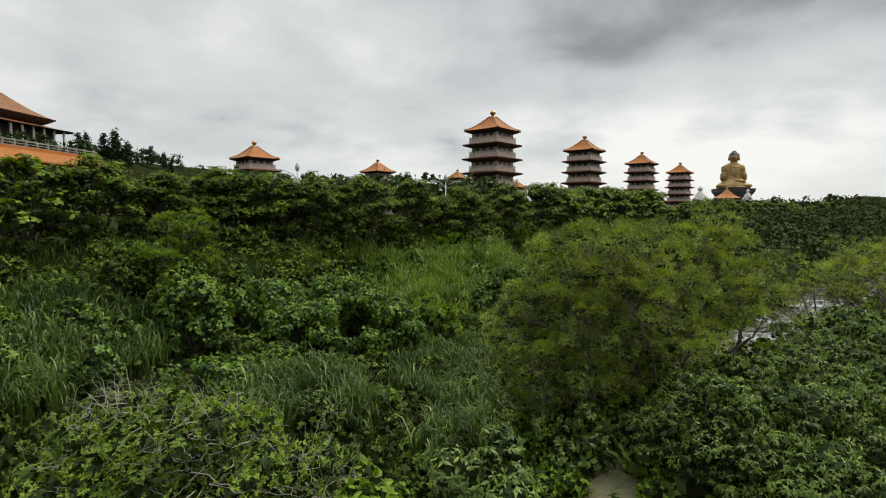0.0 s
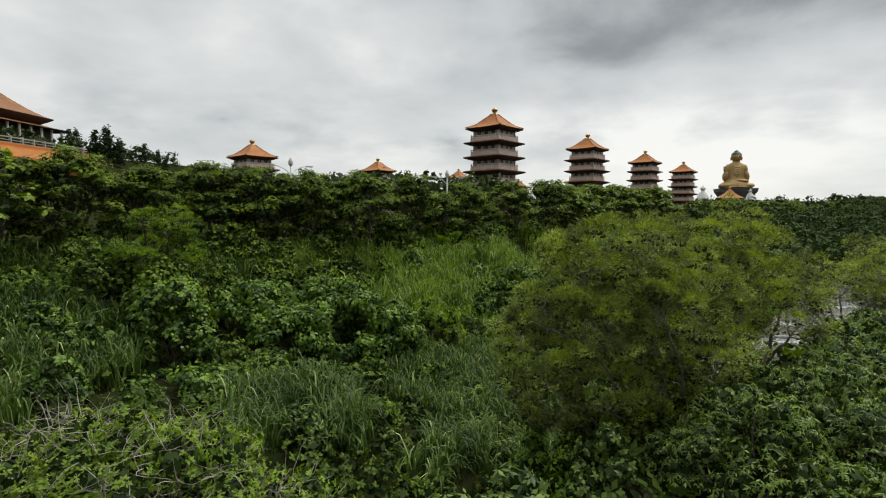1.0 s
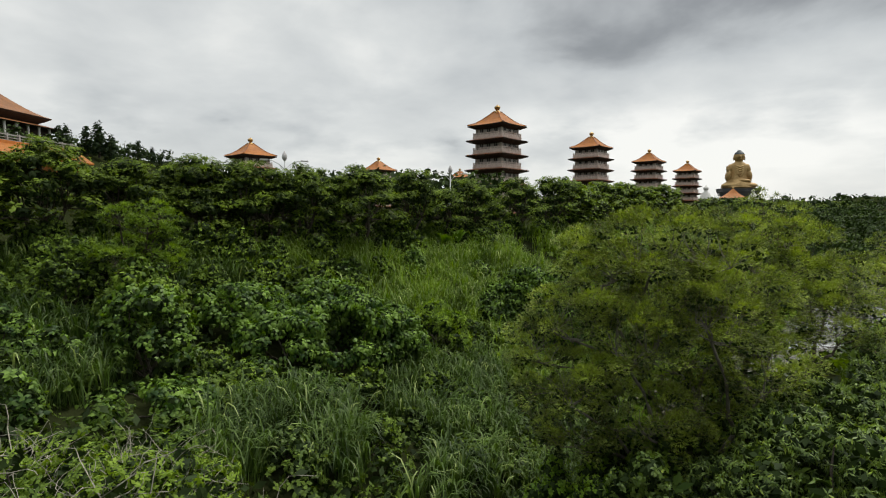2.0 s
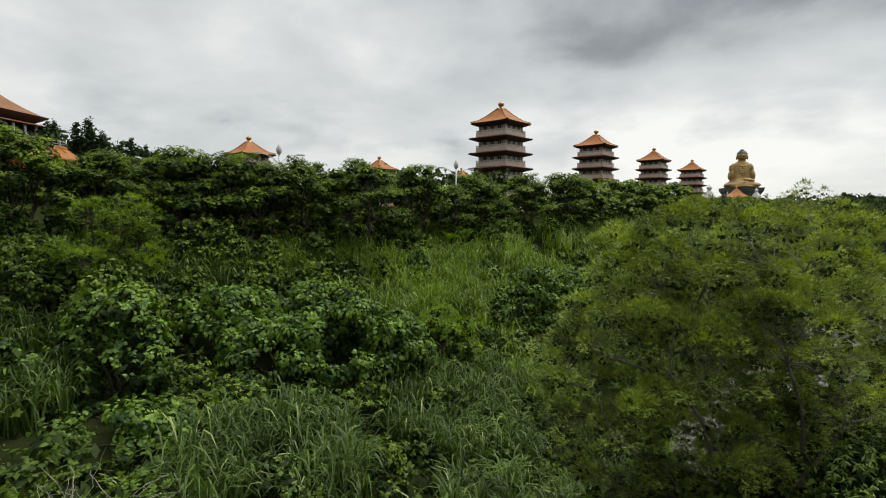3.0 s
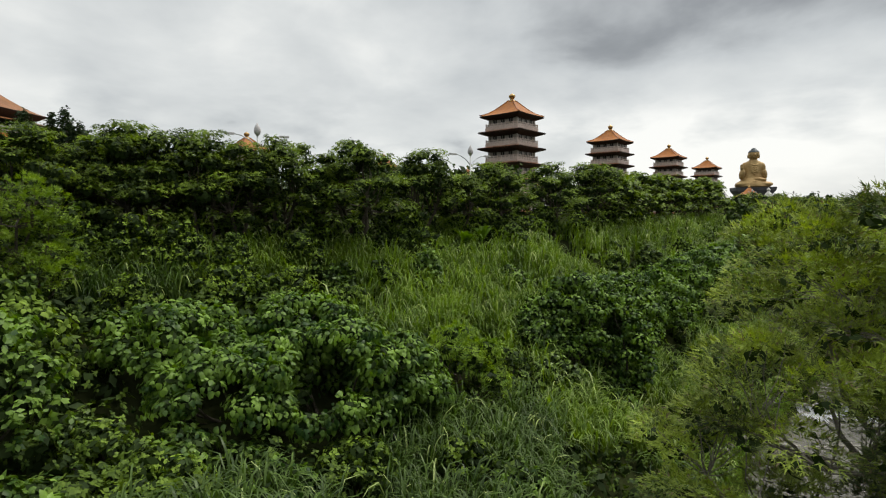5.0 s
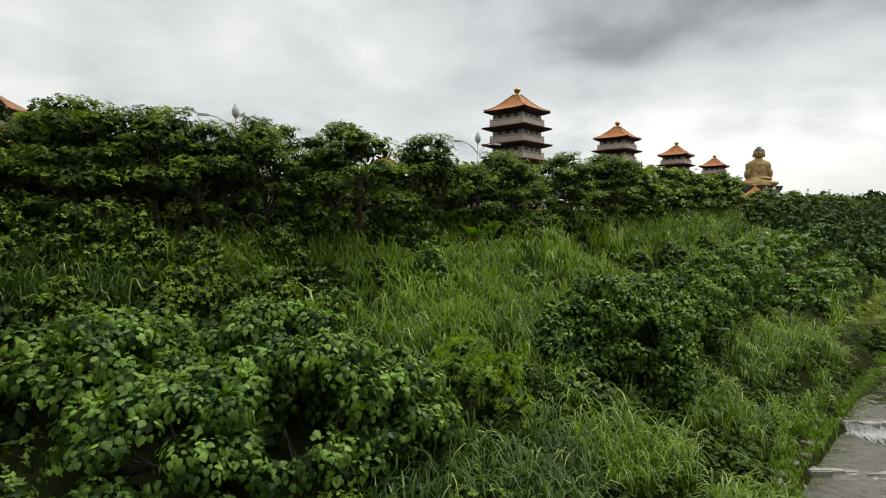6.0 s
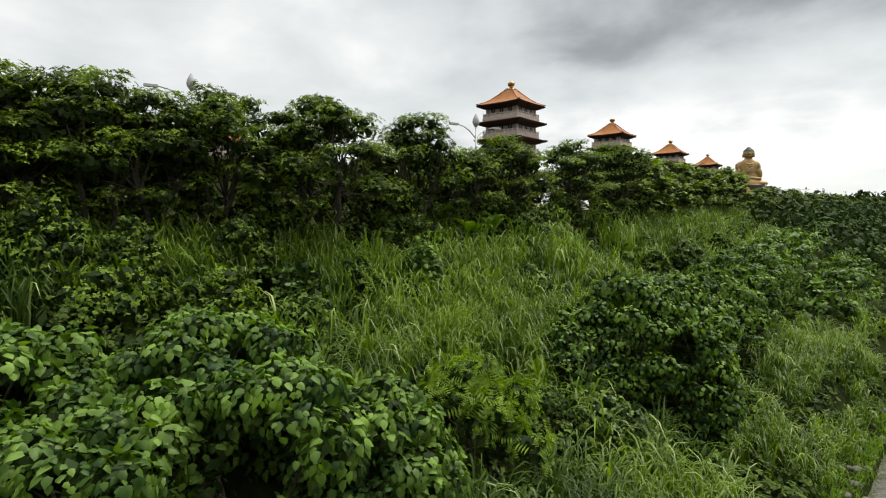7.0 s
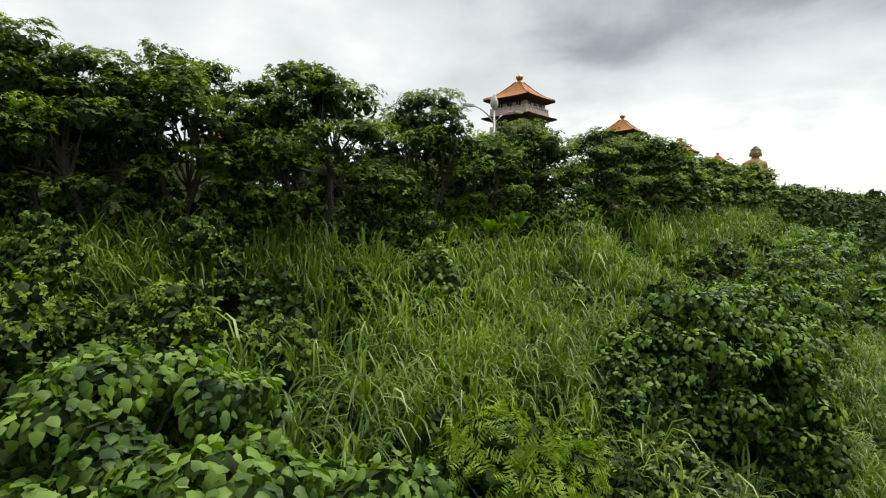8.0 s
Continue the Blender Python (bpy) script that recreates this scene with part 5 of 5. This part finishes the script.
def terrace_wall():
    """Orange wall under a tiled coping with a pale balustrade above, at the edge of the hall's terrace."""
    t = thing("terrace_wall", Matrix(), "orange rendered terrace wall with pale stone balustrade", "wall")
    a, b = Vector((-53.6, 44, 0)), Vector((-53.1, 81, 0))
    d = (b - a).normalized()
    rot = Matrix.Translation(a) @ Matrix.Rotation(math.atan2(d.y, d.x), 4, "Z")
    ln = (b - a).length
    zb = 24.3

    def put(name, bm, mat, label=""):
        bm.transform(rot)
        part(name, bm, mat, t, label)
    bm = bmesh.new()
    box(bm, 0, -0.4, zb - 9, ln, 0.4, zb + 0.9)
    put("wall_body", bm, M_ORANGE)
    bm = bmesh.new()
    y0 = -2.4
    v = [bm.verts.new(p) for p in ((-0.2, y0, zb - 0.9), (ln + 0.2, y0, zb - 0.9), (ln + 0.2, -0.3, zb + 0.6), (-0.2, -0.3, zb + 0.6), (-0.2, y0, zb - 1.1), (ln + 0.2, y0, zb - 1.1), (ln + 0.2, -0.3, zb - 1.1), (-0.2, -0.3, zb - 1.1))]
    for f in ((0, 1, 2, 3), (4, 7, 6, 5), (0, 4, 5, 1), (1, 5, 6, 2), (3, 2, 6, 7), (0, 3, 7, 4)):
        bm.faces.new([v[i] for i in f])
    put("tile_coping", bm, M_TILE, "orange tiled coping")
    for z0, z1 in ((0.92, 1.02), (1.25, 1.33), (1.58, 1.72)):
        bm = bmesh.new()
        box(bm, 0, -0.12, zb + z0, ln, 0.12, zb + z1)
        put("balustrade_rail", bm, M_BALUSTER)
    k = 0.0
    while k < ln:
        bm = bmesh.new()
        box(bm, k, -0.15, zb + 0.9, k + 0.22, 0.15, zb + 1.84)
        put("balustrade_post", bm, M_BALUSTER)
        k += 1.8
    return t


terrace_wall()


# ---------------- the great statue ----------------
def blob(bm, c, r, rot=None, sub=3):
    m = Matrix.Translation(c) @ (rot or Matrix()) @ Matrix.Diagonal((*r, 1))
    bmesh.ops.create_icosphere(bm, subdivisions=sub, radius=1, matrix=m)


def statue():
    bm = bmesh.new()
    # crossed legs, robe, trunk, shoulders, arms, neck and head of a seated figure
    rings = []
    for z, rx, ry, oy in ((0, 13.2, 9.5, 0), (2.2, 14.4, 10.4, 0), (5.0, 13.8, 9.8, 0), (7.6, 10.4, 8.2, 0.6), (10.5, 7.6, 6.4, 1.2), (15, 6.9, 5.8, 1.5), (20, 7.2, 5.7, 1.6),
                          (24, 7.9, 5.4, 1.7), (26.6, 7.6, 5.0, 1.7), (28.6, 5.8, 4.2, 1.5), (30.0, 3.4, 3.2, 1.2), (31.6, 2.9, 2.9, 0.9), (33.2, 3.7, 3.8, 0.4), (36.0, 4.4, 4.6, 0.3),
                          (38.8, 4.4, 4.7, 0.6), (40.8, 3.3, 3.6, 0.9), (41.8, 2.2, 2.3, 1.0), (43.0, 1.7, 1.7, 1.0), (43.8, 0.7, 0.7, 1.0)):
        rings.append([bm.verts.new((rx * math.cos(2 * math.pi * q / 28), oy + ry * math.sin(2 * math.pi * q / 28), z)) for q in range(28)])
    for a, b in zip(rings, rings[1:]):
        for q in range(28):
            bm.faces.new((a[q], a[(q + 1) % 28], b[(q + 1) % 28], b[q]))
    bm.faces.new(rings[-1])
    bm.faces.new(rings[0][::-1])
    blob(bm, (-8.5, -4.0, 3.6), (6.4, 5.0, 3.2))
    blob(bm, (8.5, -4.0, 3.6), (6.4, 5.0, 3.2))
    blob(bm, (0, -6.5, 3.0), (8.5, 3.4, 2.4))
    for s in (-1, 1):
        blob(bm, (s * 7.6, 1.2, 22.6), (2.3, 3.0, 5.6), Matrix.Rotation(s * -0.16, 4, "Y"))
        blob(bm, (s * 8.9, 0.2, 15.0), (2.3, 3.0, 6.0), Matrix.Rotation(s * -0.10, 4, "Y"))
        blob(bm, (s * 4.5, 0.7, 34.4), (0.55, 1.0, 2.6))
    # lowered forearm across the lap, raised forearm and open palm
    blob(bm, (4.4, -5.6, 9.0), (5.2, 2.4, 1.9), Matrix.Rotation(0.12, 4, "Y"))
    blob(bm, (-9.6, -4.6, 15.5), (1.9, 2.3, 5.4), Matrix.Rotation(0.08, 4, "Y"))
    blob(bm, (-10.6, -5.8, 21.6), (1.5, 0.9, 2.2))
    for q in range(4):
        tube(bm, [(-11.7 + 0.75 * q, -5.9, 22.8), (-11.8 + 0.78 * q, -6.1, 25.6 - 0.25 * abs(q - 1.4))], [0.42, 0.34], 6)
    # nose, lips, chin, and the folds of the robe
    blob(bm, (0, -4.7, 35.8), (0.6, 0.9, 1.5), sub=2)
    blob(bm, (0, -4.1, 33.6), (1.3, 0.7, 0.45), sub=2)
    for q in range(5):
        tube(bm, [((4.6 - 0.2 * q) * math.sin(a), 1.0 - (5.3 + 0.25 * q) * math.cos(a * 0.9), 27.4 - (3.0 + 2.6 * q) * math.cos(a) ** 2) for a in (-1.5, -1.0, -0.5, 0.0, 0.5, 1.0, 1.5)], [0.42] * 7, 6)
    for q in range(4):
        w = 13.4 - 2.1 * q
        tube(bm, [(w * math.sin(a), -1.0 - (9.6 - 0.5 * q) * math.cos(a), 1.4 + 1.5 * q + 0.6 * math.cos(2 * a)) for a in (-1.3, -0.8, -0.4, 0.0, 0.4, 0.8, 1.3)], [0.5] * 7, 6)
    ob = part("statue", bm, M_BRONZE, smooth=True)
    fuse = ob.modifiers.new("fuse", "REMESH")
    fuse.mode, fuse.voxel_size, fuse.use_smooth_shade = "VOXEL", 0.45, True
    soften = ob.modifiers.new("soften", "SMOOTH")
    soften.iterations, soften.factor = 2, 0.5
    ob.matrix_world = pose(320, 580, 38.2) @ Matrix.Rotation(radians(-14), 4, "Z") @ Matrix.Diagonal((1.2, 1.1, 0.96, 1))
    return tagged(ob, "huge bronze seated statue on a dark stone pedestal", "statue")


statue()


def pedestal():
    t = thing("statue_pedestal", pose(320, 580, 15, 0, 0, -14), "dark stepped stone pedestal beneath the seated statue", "pedestal")
    bm = bmesh.new()
    square_loft(bm, [(21, 17, -4), (20, 16, 10), (20.5, 16.5, 11)])
    part("plinth", bm, M_DARKSTONE, t)
    bm = bmesh.new()
    rings = square_loft(bm, [(15.5, 11, 11), (15, 11, 15), (18.5, 13, 20), (19.0, 13.3, 23.5)])
    bm.faces.new(rings[-1])
    part("lotus_seat", bm, M_DARKSTONE, t)
    return t


pedestal()


def small_stupa(x, y, z, s, label):
    t = thing("stupa", pose(x, y, z) @ Matrix.Diagonal((s, s, s, 1)), label, "stupa", "pale stupas beside the statue")
    bm = bmesh.new()
    lathe(bm, [(6, -8), (5.6, 0), (5.0, 1.0), (4.2, 2.2), (3.6, 4), (2.6, 6), (1.3, 7.2), (1.1, 8.0)], 18)
    part("dome", bm, M_WHITE, t, smooth=True)
    bm = bmesh.new()
    lathe(bm, [(1.0, 8), (1.7, 8.6), (1.8, 9.6), (1.2, 10.4), (0.5, 10.8), (0.15, 12)], 12)
    part("spire", bm, M_WHITE, t, smooth=True)
    return t


small_stupa(214, 437, 22.5, 1.15, "pale grey domed stupa with a small spire")
small_stupa(325, 560, 26, 1.0, "pale grey domed stupa with a small spire")


def front_pavilion():
    t = thing("pavilion", pose(246, 455, 16, 0, 0, -28), "low pavilion with an orange pyramid roof before the statue", "pavilion")
    bm = bmesh.new()
    rings = square_loft(bm, [(10.5, 10.5, 9.6), (7.5, 7.5, 11.2), (4.4, 4.4, 13.6), (1.6, 1.6, 16.6), (0.6, 0.6, 17.4)], 0.4)
    bm.faces.new(rings[-1])
    part("roof", bm, M_TILE, t, "orange tiled pyramid roof")
    bm = bmesh.new()
    square_loft(bm, [(7.5, 7.5, 8.6), (10.4, 10.4, 9.2), (10.5, 10.5, 9.55)])
    part("eave", bm, M_EAVE, t)
    bm = bmesh.new()
    box(bm, -7.5, -7.5, -3, 7.5, 7.5, 9)
    part("walls", bm, M_STONE, t)
    bm = bmesh.new()
    lathe(bm, [(0.5, 17.3), (0.9, 18.2), (0.4, 19), (0.1, 19.4)], 10)
    part("finial", bm, M_GOLD, t)
    return t


front_pavilion()


# ---------------- street lamps ----------------
def street_lamp():
    t = thing("street_lamp", Matrix(), "slim grey street lamp with a pointed bud-shaped head", "street lamp", "street lamps along the terrace road")
    bm = bmesh.new()
    tube(bm, [(0, 0, -0.3), (0, 0, 0.4), (0, 0, 7.6)], [0.11, 0.09, 0.055], 8)
    part("post", bm, M_METAL, t, smooth=True)
    bm = bmesh.new()
    lathe(bm, [(0.05, 7.62), (0.11, 7.68), (0.20, 7.82), (0.23, 7.96), (0.20, 8.12), (0.12, 8.30), (0.05, 8.43), (0.01, 8.5)], 12)
    part("bud", bm, M_LAMP, t, "pale pointed lotus-bud ornament", smooth=True)
    for s in (-1, 1):
        bm = bmesh.new()
        tube(bm, [(0, 0, 6.9), (s * 0.5, 0, 7.35), (s * 1.0, 0, 7.6), (s * 1.5, 0, 7.7)], [0.045, 0.04, 0.035, 0.03], 6)
        arm = part("arm", bm, M_METAL, t, smooth=True)
        bm = bmesh.new()
        box(bm, min(s * 1.45, s * 2.05), -0.11, 7.62, max(s * 1.45, s * 2.05), 0.11, 7.74)
        part("lamp_head", bm, M_LAMP, arm)
    return t


lamp = street_lamp()
LAMPS = [(-14.1, 51.0, 13.4), (0.3, 58.7, 12.8), (17.0, 84.0, 12.6), (36.0, 108.0, 12.6), (75.0, 150.0, 12.6), (95.0, 165.0, 12.6), (118.0, 190.0, 12.6)]
lamp.matrix_world = pose(*LAMPS[0], 0, 0, 32)
for x, y, z in LAMPS[1:]:
    copy_thing(lamp, pose(x, y, z, 0, 0, 35))


# ---------------- distance ----------------
def cypress_meshes(seed, height=9):
    r = np.random.default_rng(seed)
    bm = bmesh.new()
    limb(bm, r, (0, 0, -0.3), (0, 0, height * 0.9), 0.22, 0.05, 0.0, 4, 6)
    cs, rs = [], []
    for i in range(26):
        f = i / 26
        a = i * 2.4
        w = 1.5 * (1 - f) ** 0.7 * (0.5 + min(f * 5, 0.5))
        cs.append((w * 0.6 * math.cos(a), w * 0.6 * math.sin(a), 0.8 + f * (height - 1.2)))
        rs.append(0.5 + w * 0.4)
    P, A, N, L = clump_leaves(r, cs, rs, 50, 0.5, -0.5, 1.2, -0.8)
    return mesh_of(bm, "trunk"), leaf_mesh("crown", P, A, N, L, BLADE2, 1.0, (cs, rs, 1.2, 0.5, 0.5))


CY = [cypress_meshes(s) for s in (1, 2)]
for k, (x, y, s) in enumerate(((-62, 90, 0.55), (-58, 86, 0.5), (-59, 92, 0.6), (-57, 92, 0.7), (-60, 97, 0.55), (-55, 92, 0.6), (-57, 103, 0.48), (-56, 106, 0.42), (-53, 103, 0.5), (-51, 104, 0.4), (-47, 104, 0.42))):
    tree("conifer", "dark upright conifer on the hillside terrace", x, y, CY[k % 2], (M_BARK, M_CYPRESS), s * 1.25, k * 1.3, group="conifers on the hill", stretch=0.72)


def woods(name, label, rng, n, place, size, mat=None, lift=0.0):
    """Far woodland: crowns of many leaf clusters over the land, in one mesh."""
    x, y = place(n)
    g = ground(x, y)
    cs, rs = [], []
    for a, b, c in zip(x, y, g):
        s = rng.uniform(0.75, 1.3) * size
        for _ in range(4):
            cs.append((a + rng.normal(0, 0.45 * s), b + rng.normal(0, 0.45 * s), c + lift * rng.uniform(0.2, 1.0) + s * rng.uniform(0.3, 1.25)))
            rs.append(0.55 * s)
    P, A, N, L = clump_leaves(rng, cs, rs, 34 / (size * size * 0.3), size * 0.125, 0.5, 0.7, -0.2)
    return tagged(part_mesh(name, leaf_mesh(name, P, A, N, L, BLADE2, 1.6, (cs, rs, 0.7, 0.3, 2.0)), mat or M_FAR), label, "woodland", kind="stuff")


rng = np.random.default_rng(41)


def beyond_bank(n, x0, x1, y0, y1, gap):
    """Places on the far side of the stream, or well past the terrace."""
    x, y = rng.uniform(x0, x1, n), rng.uniform(y0, y1, n)
    ds, ss = line_distance(x, y, STREAM)
    ok = ss < -gap
    return x[ok], y[ok]


woods("hill_wood", "distant wooded hillside", rng, 260, lambda n: (rng.uniform(-240, 0, n), rng.uniform(250, 430, n)), 6.0)
woods("terrace_garden", "bushes and small trees on the hall terrace", rng, 120, lambda n: (rng.uniform(-90, -56, n), rng.uniform(60, 120, n)), 1.7)
woods("near_hill_wood", "wooded hill behind the terrace trees", rng, 150, lambda n: (rng.uniform(-95, -25, n), rng.uniform(90, 180, n)), 1.3)
woods("tower_wood", "wooded rise between the pagodas", rng, 90, lambda n: (rng.uniform(-26, 12, n), rng.uniform(112, 138, n)), 3.6, lift=6.0)
woods("valley_wood", "trees filling the valley beyond the stream", rng, 900, lambda n: beyond_bank(n, 30, 330, 40, 330, 14), 4.2)
woods("terrace_wood", "trees between the terrace and the statue", rng, 260, lambda n: (rng.uniform(120, 330, n), rng.uniform(230, 430, n)), 5.0)
def between(n, y0, y1):
    """Places on the slope between the terrace edge and the stream."""
    y = rng.uniform(y0, y1, n)
    rx = np.interp(y, [p[1] for p in RIDGE], [p[0] for p in RIDGE])
    sx = stream_x(y)
    return rx + (sx - rx) * rng.uniform(0.02, 0.85, n), y


woods("slope_wood", "bushes covering the far slope above the stream", rng, 520, lambda n: between(n, 100, 330), 2.9)
woods("far_wood", "far belt of trees on the horizon", rng, 300, lambda n: (rng.uniform(250, 1500, n), rng.uniform(300, 1500, n)), 9.0)
